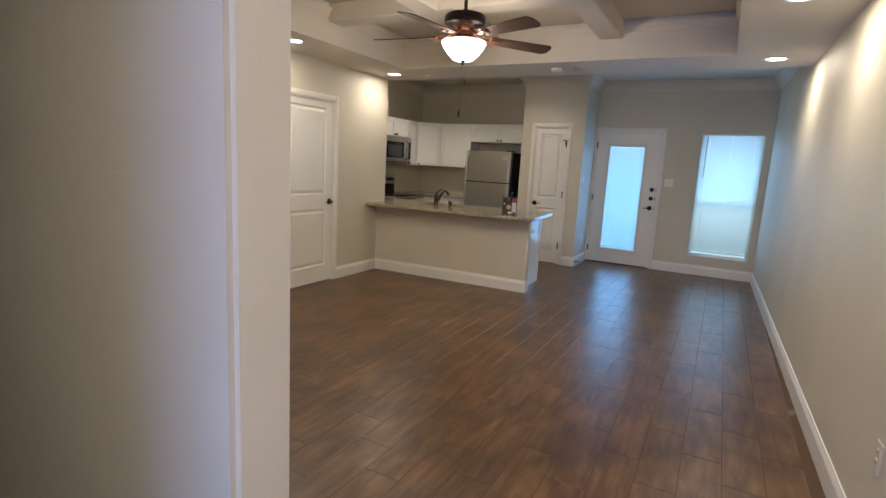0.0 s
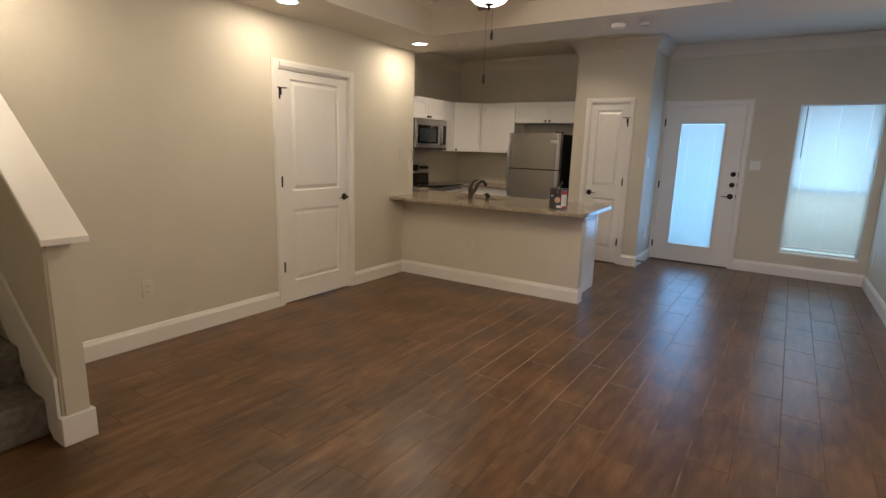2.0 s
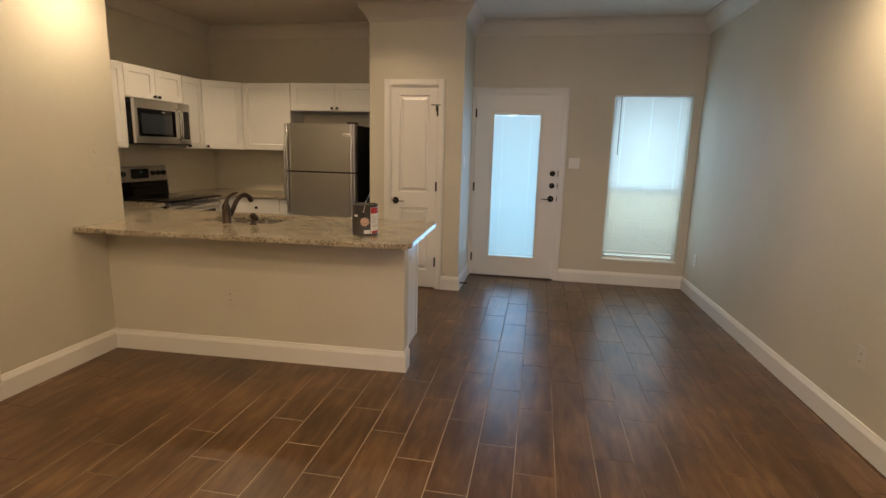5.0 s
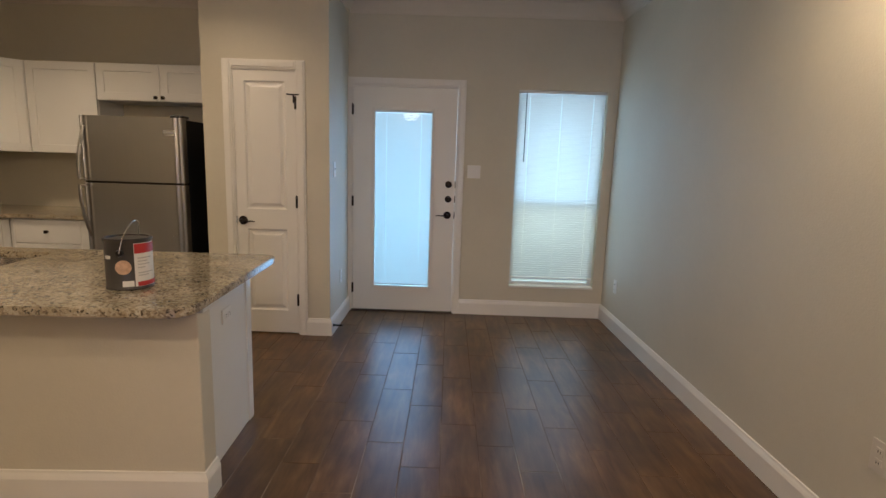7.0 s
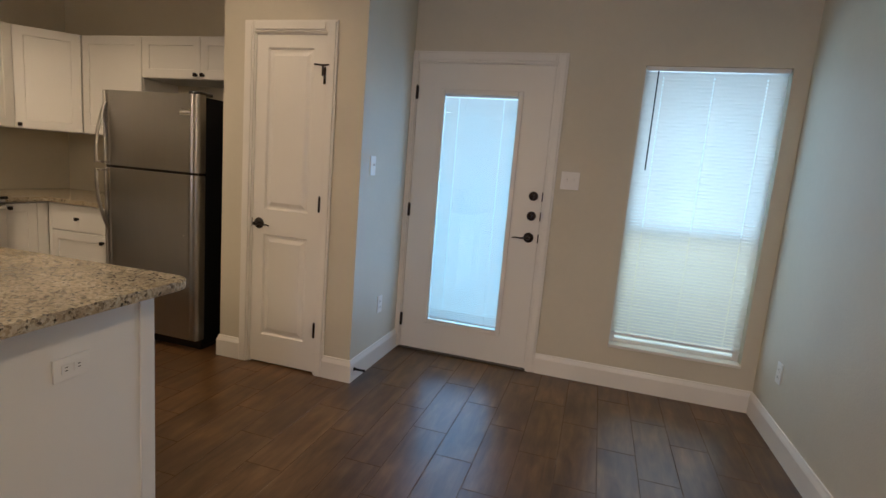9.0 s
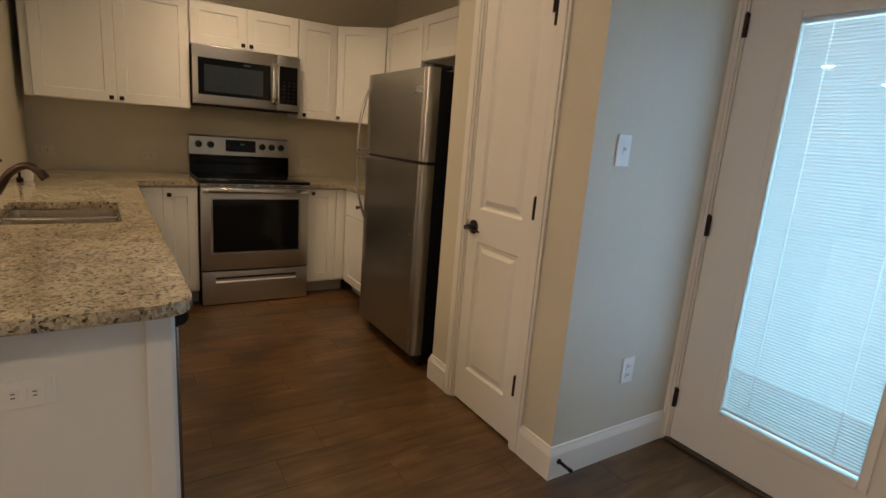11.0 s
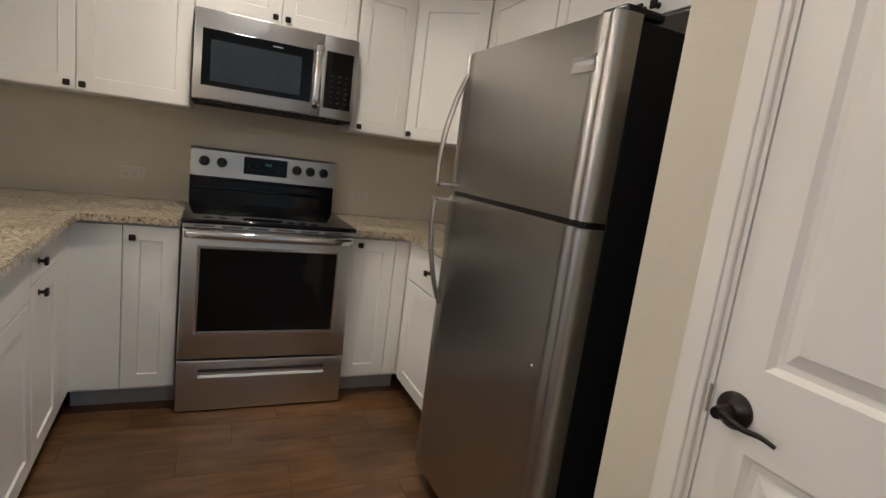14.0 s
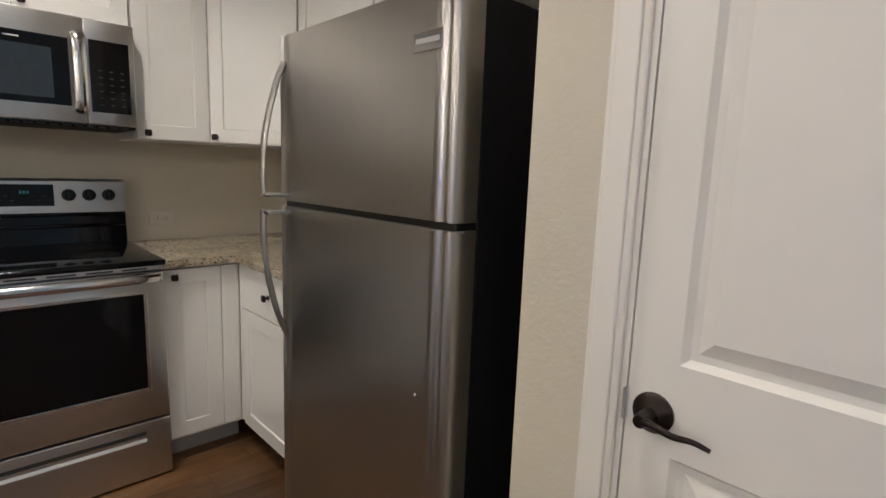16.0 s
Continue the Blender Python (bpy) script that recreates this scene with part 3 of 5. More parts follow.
def raised_door(name, a0, a1, z0, z1, plane, axis, out, panels, label, thick=0.035):
    """A moulded panel door: slab with sunk frames and raised fields. plane: its face; out: the way it faces."""
    def at(a, d, z):
        return (a, plane + out * d, z) if axis == "x" else (plane + out * d, a, z)
    bm = NB()
    xs = [a0] + [v for p in panels[:1] for v in (p[0], p[1])] + [a1]
    zs = sorted({z0, z1, *[v for p in panels for v in (p[2], p[3])]})
    for i in range(3):
        for j in range(len(zs) - 1):
            hole = i == 1 and any(abs(zs[j] - p[2]) < 1e-6 for p in panels)
            if hole:
                u0, u1, w0, w1 = xs[1], xs[2], zs[j], zs[j + 1]
                steps = [(0, 0), (0.010, -0.012), (0.022, -0.012), (0.046, -0.001)]
                rings = []
                for ins, dep in steps:
                    rings.append([bm.verts.new(at(p, dep, q)) for p, q in ((u0 + ins, w0 + ins), (u1 - ins, w0 + ins), (u1 - ins, w1 - ins), (u0 + ins, w1 - ins))])
                for r, s in zip(rings, rings[1:]):
                    for k in range(4):
                        bm.faces.new((r[k], r[(k + 1) % 4], s[(k + 1) % 4], s[k]))
                bm.faces.new(rings[-1])
            else:
                bm.faces.new([bm.verts.new(at(p, 0, q)) for p, q in ((xs[i], zs[j]), (xs[i + 1], zs[j]), (xs[i + 1], zs[j + 1]), (xs[i], zs[j + 1]))])
    bmesh.ops.remove_doubles(bm, verts=bm.verts, dist=1e-5)
    rim = [e for e in bm.edges if e.is_boundary]
    ex = bmesh.ops.extrude_edge_only(bm, edges=rim)
    bmesh.ops.translate(bm, verts=[g for g in ex["geom"] if isinstance(g, bmesh.types.BMVert)], vec=Vector(at(0, -thick, 0)) - Vector(at(0, 0, 0)))
    bmesh.ops.holes_fill(bm, edges=[e for e in bm.edges if e.is_boundary])
    bmesh.ops.recalc_face_normals(bm, faces=bm.faces)
    ob = solid(name, bm, DOOR, label, kind="structure", at=at((a0 + a1) / 2, 0, z0))
    return ob


def lever(parent, at, out, along, name="door_handle"):
    """A round rose and a waved lever. out: from the door; along: the way the lever points."""
    at, out, along = Vector(at), Vector(out), Vector(along)
    bm = NB()
    q = Matrix.Translation(at) @ out.to_track_quat("Z", "Y").to_matrix().to_4x4()
    lathe(bm, [(0.034, 0.0), (0.034, 0.004), (0.030, 0.009), (0.018, 0.013), (0.013, 0.016), (0.012, 0.045), (0.010, 0.052)], q, 28)
    up = Vector((0, 0, 1))
    pts = bend([at + out * 0.045, at + out * 0.05 + along * 0.02 + up * 0.002, at + out * 0.05 + along * 0.05 - up * 0.003,
                at + out * 0.048 + along * 0.08 - up * 0.001, at + out * 0.045 + along * 0.104 - up * 0.006])
    tube(bm, pts, [0.0075 - 0.004 * k / (len(pts) - 1) for k in range(len(pts))], 12)
    return part(name, bm, BRONZE, parent, "oil-rubbed bronze lever handle", smooth=True)


def hinge(parent, at, out, wide):
    bm = NB()
    at, out, wide = Vector(at), Vector(out), Vector(wide)
    cyl(bm, at + out * 0.008 - Vector((0, 0, 0.045)), at + out * 0.008 + Vector((0, 0, 0.045)), 0.007, seg=12)
    cyl(bm, at + out * 0.008 + Vector((0, 0, 0.045)), at + out * 0.008 + Vector((0, 0, 0.052)), 0.005, 0.002, seg=12)
    a, b = at - wide * 0.010, at + wide * 0.010 + out * 0.004
    box(bm, [min(p, q) for p, q in zip(a, b)][:2] + [at.z - 0.045], [max(p, q) for p, q in zip(a, b)][:2] + [at.z + 0.045])
    return part("hinge", bm, BRONZE, parent, "dark bronze hinge", smooth=True)


def pin_stop(parent, at, out, along):
    """A hinge-pin door stop: a small angled arm with two rubber tips."""
    bm = NB()
    at, out, along = Vector(at), Vector(out), Vector(along)
    tube(bm, [at + out * 0.01, at + out * 0.012 + along * 0.03, at + out * 0.035 + along * 0.055], 0.005, 8)
    tube(bm, [at + out * 0.012 + along * 0.012, at + out * 0.012 + along * 0.012 - Vector((0, 0, 0.06))], 0.006, 8)
    tube(bm, [at + out * 0.01, at + out * 0.02 - along * 0.03], 0.005, 8)
    return part("door_stop", bm, BRONZE, parent, "dark hinge-pin door stop", smooth=True)


# closet door in the west wall
ld = raised_door("door_1", LD0 + 0.018, LD1 - 0.018, 0.012, LDZ - 0.018, XL - 0.004, "y", 1,
                 [(LD0 + 0.135, LD1 - 0.135, 0.2, 0.85), (LD0 + 0.135, LD1 - 0.135, 1.02, 1.965)], "closed white two-panel closet door with bronze lever")
lever(ld, (XL - 0.004, LD1 - 0.072, 0.930), (1, 0, 0), (0, -1, 0))
for z in (0.345, 1.103, 1.84):
    hinge(ld, (XL, LD0 + 0.016, z), (1, 0, 0), (0, 1, 0))
pin_stop(ld, (XL, LD0 + 0.016, 1.885), (1, 0, 0), (0, 1, 0))

# pantry door
pd = raised_door("door_2", PD0 + 0.016, PD1 - 0.016, 0.012, PDZ - 0.016, PY + 0.004, "x", -1,
                 [(PD0 + 0.095, PD1 - 0.095, 0.195, 0.845), (PD0 + 0.095, PD1 - 0.095, 1.0, 1.955)], "closed narrow white two-panel pantry door")
lever(pd, (PD0 + 0.062, PY + 0.004, 0.91), (0, -1, 0), (1, 0, 0))
for z in (0.285, 1.062, 1.80):
    hinge(pd, (PD1 - 0.014, PY, z), (0, -1, 0), (1, 0, 0))
pin_stop(pd, (PD1 - 0.014, PY, 1.86), (0, -1, 0), (-1, 0, 0))
bm = NB()
box(bm, (PD0 + 0.012, PY - 0.006, 0.885), (PD0 + 0.019, PY + 0.004, 0.94), 0.001)
part("strike_plate", bm, STEEL_BRIGHT, pd, "small steel strike plate")

# glazed entry door
XDX0, XDX1, GX0, GX1, GZ0, GZ1 = DX0 + 0.014, DX1 - 0.014, -1.262, -0.752, 0.245, 1.842
bm = NB()
yd0, yd1 = YF + 0.006, YF + 0.05
for lo, hi in (((XDX0, yd0, 0.014), (GX0, yd1, 2.04)), ((GX1, yd0, 0.014), (XDX1, yd1, 2.04)), ((GX0, yd0, 0.014), (GX1, yd1, GZ0)), ((GX0, yd0, GZ1), (GX1, yd1, 2.04))):
    box(bm, lo, hi)
xd = solid("door_3", bm, DOOR, "white entry door with full glass and enclosed blinds", kind="structure", at=(-1.0, yd0, 0.014))
bm = NB()
for lo, hi in (((GX0 - 0.028, yd0 - 0.012, GZ0 - 0.028), (GX0 + 0.004, yd0, GZ1 + 0.028)), ((GX1 - 0.004, yd0 - 0.012, GZ0 - 0.028), (GX1 + 0.028, yd0, GZ1 + 0.028)),
               ((GX0 + 0.004, yd0 - 0.012, GZ0 - 0.028), (GX1 - 0.004, yd0, GZ0 + 0.004)), ((GX0 + 0.004, yd0 - 0.012, GZ1 - 0.004), (GX1 - 0.004, yd0, GZ1 + 0.028))):
    box(bm, lo, hi, 0.004)
part("glass_frame", bm, DOOR, xd)
bm = NB()
box(bm, (GX0, yd0 + 0.004, GZ0), (GX1, yd0 + 0.007, GZ1))
pane = part("pane", bm, GLASS, xd, "clear door glass")
pane.visible_shadow = False


def slat_mesh(width, deep, curve, tilt, slots, gap=0.005):
    """One curved slat, lying along x and turned by tilt, with slots for the cords."""
    me = bpy.data.meshes.new("slat")
    bm = NB()
    cuts = [-width / 2] + [v for c in slots for v in (c - gap / 2, c + gap / 2)] + [width / 2]
    rows = []
    for k in range(5):
        u = k / 4 - 0.5
        y, z = u * deep, curve * (1 - 4 * u * u)
        c, s = math.cos(tilt), math.sin(tilt)
        rows.append([bm.verts.new((x, y * c - z * s, y * s + z * c)) for x in cuts])
    for k, (a, b) in enumerate(zip(rows, rows[1:])):
        for j in range(len(cuts) - 1):
            if j % 2 == 0 or k in (0, 3):
                bm.faces.new((a[j], a[j + 1], b[j + 1], b[j]))
    bm.to_mesh(me)
    bm.free()
    me.materials.append(SLAT)
    return me


def slats(parent, me, x, y, z0, z1, pitch):
    o = ORIGIN[parent.name]
    z = z0
    while z < z1:
        ob = new("slat", me)
        ob.parent = parent
        ob.location = Vector((x, y, z)) - o
        z += pitch


slats(xd, slat_mesh(GX1 - GX0 - 0.006, 0.0155, 0.0015, radians(-60), (-0.155, 0.155)), (GX0 + GX1) / 2, yd0 + 0.02, GZ0 + 0.03, GZ1 - 0.02, 0.0128)
for x in (GX0 + 0.10, GX1 - 0.10):
    bm = NB()
    box(bm, (x - 0.0006, yd0 + 0.0085, GZ0 + 0.02), (x + 0.0006, yd0 + 0.0095, GZ1))
    part("blind_cord", bm, SLAT, xd, "thin white ladder cord")
bm = NB()
box(bm, (GX0 + 0.002, yd0 + 0.012, GZ1 - 0.018), (GX1 - 0.002, yd0 + 0.03, GZ1), 0.002)
part("head_rail", bm, VINYL, xd)
bm = NB()
box(bm, (GX0 + 0.002, yd0 + 0.013, GZ0 + 0.012), (GX1 - 0.002, yd0 + 0.027, GZ0 + 0.022), 0.002)
part("bottom_rail", bm, VINYL, xd)
for z in (1.204, 1.071):
    bm = NB()
    lathe(bm, [(0.031, 0), (0.031, 0.006), (0.026, 0.014), (0.015, 0.017), (0.004, 0.018)], Matrix.Translation((-0.592, yd0, z)) @ pose(0, 0, 0, 90, 0, 0), 28)
    box(bm, (-0.596, yd0 - 0.032, z - 0.016), (-0.588, yd0 - 0.014, z + 0.016), 0.003)
    part("deadbolt", bm, BRONZE, xd, "dark bronze deadbolt turn", smooth=True)
lever(xd, (-0.596, yd0, 0.925), (0, -1, 0), (-1, 0, 0))
for z in (0.22, 1.03, 1.84):
    hinge(xd, (DX0 + 0.013, YF - 0.001, z), (0, -1, 0), (1, 0, 0))
for z in (0.925, 1.071, 1.204):
    bm = NB()
    box(bm, (DX1 - 0.016, YF - 0.003, z - 0.03), (DX1 - 0.009, YF + 0.004, z + 0.03), 0.001)
    part("strike_plate", bm, BRONZE, xd, "dark strike plate")
bm = NB()
box(bm, (DX0, YF - 0.02, 0.0), (DX1, YF + TH + 0.05, 0.013), 0.004)
solid("threshold", bm, THRESH, "dark bronze door threshold", kind="structure")

# window
win = solid("window_1", box(NB(), (WX0 - 0.0, YF - 0.012, WZ0 - 0.004), (WX1, YF + 0.075, WZ0 + 0.016), 0.004), TRIM,
            "white vinyl window with lowered mini blinds", kind="structure", at=(0.39, YF, WZ0))
wy = YF + 0.078
bm = NB()
for lo, hi in (((WX0, wy, WZ0), (WX0 + 0.035, wy + 0.05, WZ1)), ((WX1 - 0.035, wy, WZ0), (WX1, wy + 0.05, WZ1)), ((WX0 + 0.035, wy, WZ0), (WX1 - 0.035, wy + 0.05, WZ0 + 0.04)),
               ((WX0 + 0.035, wy, WZ1 - 0.035), (WX1 - 0.035, wy + 0.05, WZ1)), ((WX0 + 0.035, wy + 0.02, 1.035), (WX1 - 0.035, wy + 0.05, 1.065))):
    box(bm, lo, hi, 0.003)
part("window_frame", bm, VINYL, win)
for z0, z1 in ((WZ0 + 0.04, 1.03), (1.075, WZ1 - 0.035)):
    p = part("pane", box(NB(), (WX0 + 0.035, wy + 0.02, z0), (WX1 - 0.035, wy + 0.024, z1)), GLASS, win, "clear window glass")
    p.visible_shadow = False
part("insect_screen", box(NB(), (WX0 + 0.03, wy + 0.052, WZ0 + 0.03), (WX1 - 0.03, wy + 0.053, 1.06)), SCREEN, win, "fine grey insect screen over the lower sash")
bl = thing("window_blind", (0.39, YF + 0.03, WZ1), "white vinyl mini blinds lowered in the window", "blind")
BW = WX1 - WX0 - 0.02
slats(bl, slat_mesh(BW, 0.025, 0.0025, radians(-56), (-0.281, 0.0, 0.281), 0.007), (WX0 + WX1) / 2, YF + 0.035, 0.385, WZ1 - 0.04, 0.0208)
part("head_rail", box(NB(), (WX0 + 0.006, YF + 0.014, WZ1 - 0.028), (WX1 - 0.006, YF + 0.05, WZ1 - 0.001), 0.003), VINYL, bl)
part("bottom_rail", box(NB(), (WX0 + 0.01, YF + 0.022, 0.352), (WX1 - 0.01, YF + 0.047, 0.368), 0.003), VINYL, bl)
for x in (WX0 + 0.11, 0.39, WX1 - 0.11):
    part("ladder_cord", box(NB(), (x - 0.0007, YF + 0.0195, 0.36), (x + 0.0007, YF + 0.0205, WZ1 - 0.02)), WHITE, bl)
part("tilt_wand", cyl(NB(), (WX0 + 0.075, YF + 0.012, 1.43), (WX0 + 0.075, YF + 0.014, WZ1 - 0.03), 0.004, seg=8), GREY_GLASS, bl, "clear grey tilt wand")

# outside
bm = NB()
box(bm, (-60, YF + TH + 0.05, -0.3), (60, 80, -0.05))
solid("ground", bm, OUTSIDE, "pale paved ground outside", kind="structure")
# glowing sheet added behind the glass as the daylight seen between the slats
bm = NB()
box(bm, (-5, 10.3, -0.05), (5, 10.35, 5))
solid("backdrop", bm, glow("daylight_stand_in", (0.32, 0.76, 0.98), 0.7), "glowing sheet standing in for daylight beyond the glass", kind="structure")

# ---- stairs ----
st = thing("staircase", (-3.7, 1.97, 0), "carpeted stairs rising beside a half wall", "stairs")
for k in range(7):
    x0, z1 = -2.80 - 0.275 * k, 0.195 * (k + 1)
    bm = NB()
    box(bm, (-4.83, NW1, z1 - 0.195), (x0, 2.385, z1), 0.022, 3)
    part("step", bm, CARPET, st, "grey looped carpet step", smooth=True)
SL = 0.745
hw = thing("stair_half_wall", (-2.9, 2.45, 0), "greige stair half wall with white sloping cap", "half wall")
bm = NB()
vs = [bm.verts.new((x, 2.388, z)) for x, z in ((-2.645, G), (-2.645, 1.03), (XL, 1.03 + SL * (-2.64 - XL)), (XL, G))]
fc = bm.faces.new(vs)
ex = bmesh.ops.extrude_face_region(bm, geom=[fc])
bmesh.ops.translate(bm, verts=[g for g in ex["geom"] if isinstance(g, bmesh.types.BMVert)], vec=(0, 0.115, 0))
bmesh.ops.recalc_face_normals(bm, faces=bm.faces)
bmesh.ops.bevel(bm, geom=[e for e in bm.edges if abs(e.verts[0].co.x + 2.645) < 1e-4 and abs(e.verts[1].co.x + 2.645) < 1e-4 and abs(e.verts[0].co.z - e.verts[1].co.z) > 0.5],
                offset=0.012, segments=3, affect="EDGES")
part("wall_body", bm, PAINT, hw, smooth=True)
bm = NB()
sweep(bm, [(-0.092, 0.0), (0.092, 0.0), (0.092, 0.022), (0.087, 0.027), (-0.087, 0.027), (-0.092, 0.022)], (-2.565, 2.45, 1.03 - SL * 0.075),
      (XL + 0.002, 2.45, 1.03 + SL * (-2.64 - XL - 0.002)), (0, 1, 0))
part("cap", bm, TRIM, hw, "white painted sloping wood cap")
bm = NB()
box(bm, (-2.665, 2.372, 0.0), (-2.629, 2.518, 0.145), 0.005)
box(bm, (-2.80, 2.503, 0.0), (-2.665, 2.517, 0.14), 0.003)
part("baseboard_wrap", bm, TRIM, hw, "white painted baseboard wrap")
bm = NB()
vs = [bm.verts.new((x, 2.385, z)) for x, z in ((-2.66, 0.0), (-2.66, 0.34), (XL, 0.34 + SL * (-2.66 - XL)), (XL, 0.06 + SL * (-2.66 - XL)), (-2.75, 0.0))]
fc = bm.faces.new(vs)
ex = bmesh.ops.extrude_face_region(bm, geom=[fc])
bmesh.ops.translate(bm, verts=[g for g in ex["geom"] if isinstance(g, bmesh.types.BMVert)], vec=(0, -0.014, 0))
bmesh.ops.recalc_face_normals(bm, faces=bm.faces)
part("skirt_board", bm, TRIM, hw, "white painted stair skirt board")

# ---- kitchen cabinets ----


def shaker(parent, m, x0, x1, z0, z1, knob=None, rail=0.062, name="cabinet_door"):
    """A shaker door on a cabinet's front, in the unit's own axes: x along it, y into it."""
    bm = NB()
    t = 0.019
    rings = []
    for ins, y in ((0, -0.001), (0, -t + 0.002), (0.002, -t), (rail, -t), (rail + 0.003, -t + 0.007)):
        rings.append([bm.verts.new((p, y, q)) for p, q in ((x0 + ins, z0 + ins), (x1 - ins, z0 + ins), (x1 - ins, z1 - ins), (x0 + ins, z1 - ins))])
    for r, s in zip(rings, rings[1:]):
        for k in range(4):
            bm.faces.new((r[k], r[(k + 1) % 4], s[(k + 1) % 4], s[k]))
    bm.faces.new(rings[-1]), bm.faces.new(rings[0][::-1])
    bmesh.ops.recalc_face_normals(bm, faces=bm.faces)
    bmesh.ops.transform(bm, matrix=m, verts=bm.verts)
    door = part(name, bm, CABINET, parent)
    if knob:
        add_knob(door, m, knob)
    return door


def slab_front(parent, m, x0, x1, z0, z1, knob=None, name="drawer_front"):
    bm = NB()
    box(bm, (x0, -0.019, z0), (x1, -0.001, z1), 0.002)
    bmesh.ops.transform(bm, matrix=m, verts=bm.verts)
    d = part(name, bm, CABINET, parent)
    if knob:
        add_knob(d, m, knob)
    return d


def add_knob(door, m, at):
    x, z = at
    bm = NB()
    cyl(bm, (x, -0.019, z), (x, -0.022, z), 0.010, seg=16)
    cyl(bm, (x, -0.022, z), (x, -0.036, z), 0.005, 0.007, seg=12)
    box(bm, (x - 0.0135, -0.047, z - 0.0135), (x + 0.0135, -0.035, z + 0.0135), 0.005, 3)
    bmesh.ops.transform(bm, matrix=m, verts=bm.verts)
    part("knob", bm, BRONZE, door, "oil-rubbed bronze square knob", smooth=True)


def cabinet(name, m, w, deep, z0, z1, label, toe=False):
    at = m @ Vector((w / 2, deep / 2, z0))
    ob = thing(name, at, label, "cabinet")
    bm = NB()
    box(bm, (0, 0, z0 + (0.1 if toe else 0)), (w, deep, z1), 0.0015, 1)
    bmesh.ops.transform(bm, matrix=m, verts=bm.verts)
    part("body", bm, CABINET, ob)
    if toe:
        bm = NB()
        box(bm, (0.001, 0.07, 0), (w - 0.001, deep, 0.1))
        bmesh.ops.transform(bm, matrix=m, verts=bm.verts)
        part("toe_kick", bm, TOEKICK, ob, "grey recessed toe kick")
    return ob


UZ0, UZ1, UF, UN = 1.375, 2.115, -4.405, 8.655
W_ = lambda y: pose(UF, y, 0, 0, 0, 90)
DEEP = UF - XK - 0.002
# uppers along the range wall
m = W_(6.335)
c = cabinet("wall_cabinet", m, 0.935, DEEP, UZ0, UZ1, "white two-door shaker wall cabinet above the counter")
shaker(c, m, 0.045, 0.487, UZ0 + 0.004, UZ1 - 0.004, (0.46, UZ0 + 0.03))
shaker(c, m, 0.490, 0.932, UZ0 + 0.004, UZ1 - 0.004, (0.517, UZ0 + 0.03))
m = W_(7.273)
c = cabinet("wall_cabinet", m, 0.757, DEEP, 1.825, UZ1, "short white two-door cabinet above the microwave")
shaker(c, m, 0.003, 0.377, 1.829, UZ1 - 0.004, (0.35, 1.855))
shaker(c, m, 0.380, 0.754, 1.829, UZ1 - 0.004, (0.407, 1.855))
m = W_(8.033)
c = cabinet("wall_cabinet", m, 0.312, DEEP, UZ0, UZ1, "narrow white shaker wall cabinet beside the microwave")
shaker(c, m, 0.003, 0.309, UZ0 + 0.004, UZ1 - 0.004, (0.045, UZ0 + 0.03))
# diagonal corner unit
c = thing("corner_cabinet", (-4.5, 8.75, UZ0), "white diagonal corner wall cabinet with one door", "cabinet")
bm = NB()
prism(bm, [(UF, 8.347), (-4.098, UN), (-4.098, YF - 0.002), (XK + 0.002, YF - 0.002), (XK + 0.002, 8.347)], UZ0, UZ1)
part("body", bm, CABINET, c)
dl = math.hypot(-4.098 - UF, UN - 8.347)
m = pose(UF, 8.347, 0, 0, 0, 45.1)
shaker(c, m, 0.012, dl - 0.012, UZ0 + 0.004, UZ1 - 0.004, (0.042, UZ0 + 0.03))
# uppers along the refrigerator wall
m = pose(-4.096, UN, 0)
c = cabinet("wall_cabinet", m, 0.59, YF - UN - 0.002, UZ0, UZ1, "white single-door shaker wall cabinet beside the refrigerator")
shaker(c, m, 0.014, 0.587, UZ0 + 0.004, UZ1 - 0.004)
m = pose(-3.504, UN, 0)
c = cabinet("wall_cabinet", m, 3.504 + PX0 - 0.004, YF - UN - 0.002, 1.815, UZ1, "short white two-door cabinet above the refrigerator")
wd = 3.504 + PX0 - 0.004
shaker(c, m, 0.003, wd / 2 - 0.0015, 1.819, UZ1 - 0.004, (wd / 2 - 0.03, 1.846))
shaker(c, m, wd / 2 + 0.0015, wd - 0.003, 1.819, UZ1 - 0.004, (wd / 2 + 0.03, 1.846))

# base units; carcass fronts lie behind the doors
BF, BN, BP, CT0, CT1 = -4.105, 8.36, 6.945, 0.858, 0.890
BT = CT0 - 0.002
m = pose(BF, 6.855, 0, 0, 0, 90)
c = cabinet("base_cabinet", m, 0.413, BF - XK - 0.002, 0, BT, "white base cabinet between corner and range", True)
slab_front(c, m, 0.004, 0.197, 0.115, 0.848, name="filler_panel")
shaker(c, m, 0.200, 0.410, 0.115, 0.848, (0.236, 0.80))
m = pose(BF, 8.035, 0, 0, 0, 90)
c = cabinet("base_cabinet", m, 0.323, BF - XK - 0.002, 0, BT, "narrow white base cabinet beside the range", True)
shaker(c, m, 0.003, 0.226, 0.115, 0.848, (0.038, 0.818))
slab_front(c, m, 0.229, 0.304, 0.115, 0.848, name="filler_panel")
m = pose(BF + 0.002, BN, 0)
c = cabinet("base_cabinet", m, 0.725, YF - BN - 0.002, 0, BT, "white base cabinet with drawer beside the refrigerator", True)
slab_front(c, m, 0.022, 0.045, 0.115, 0.848, name="filler_panel")
slab_front(c, m, 0.048, 0.582, 0.658, 0.848, (0.315, 0.752))
shaker(c, m, 0.048, 0.582, 0.105, 0.652, (0.552, 0.60))
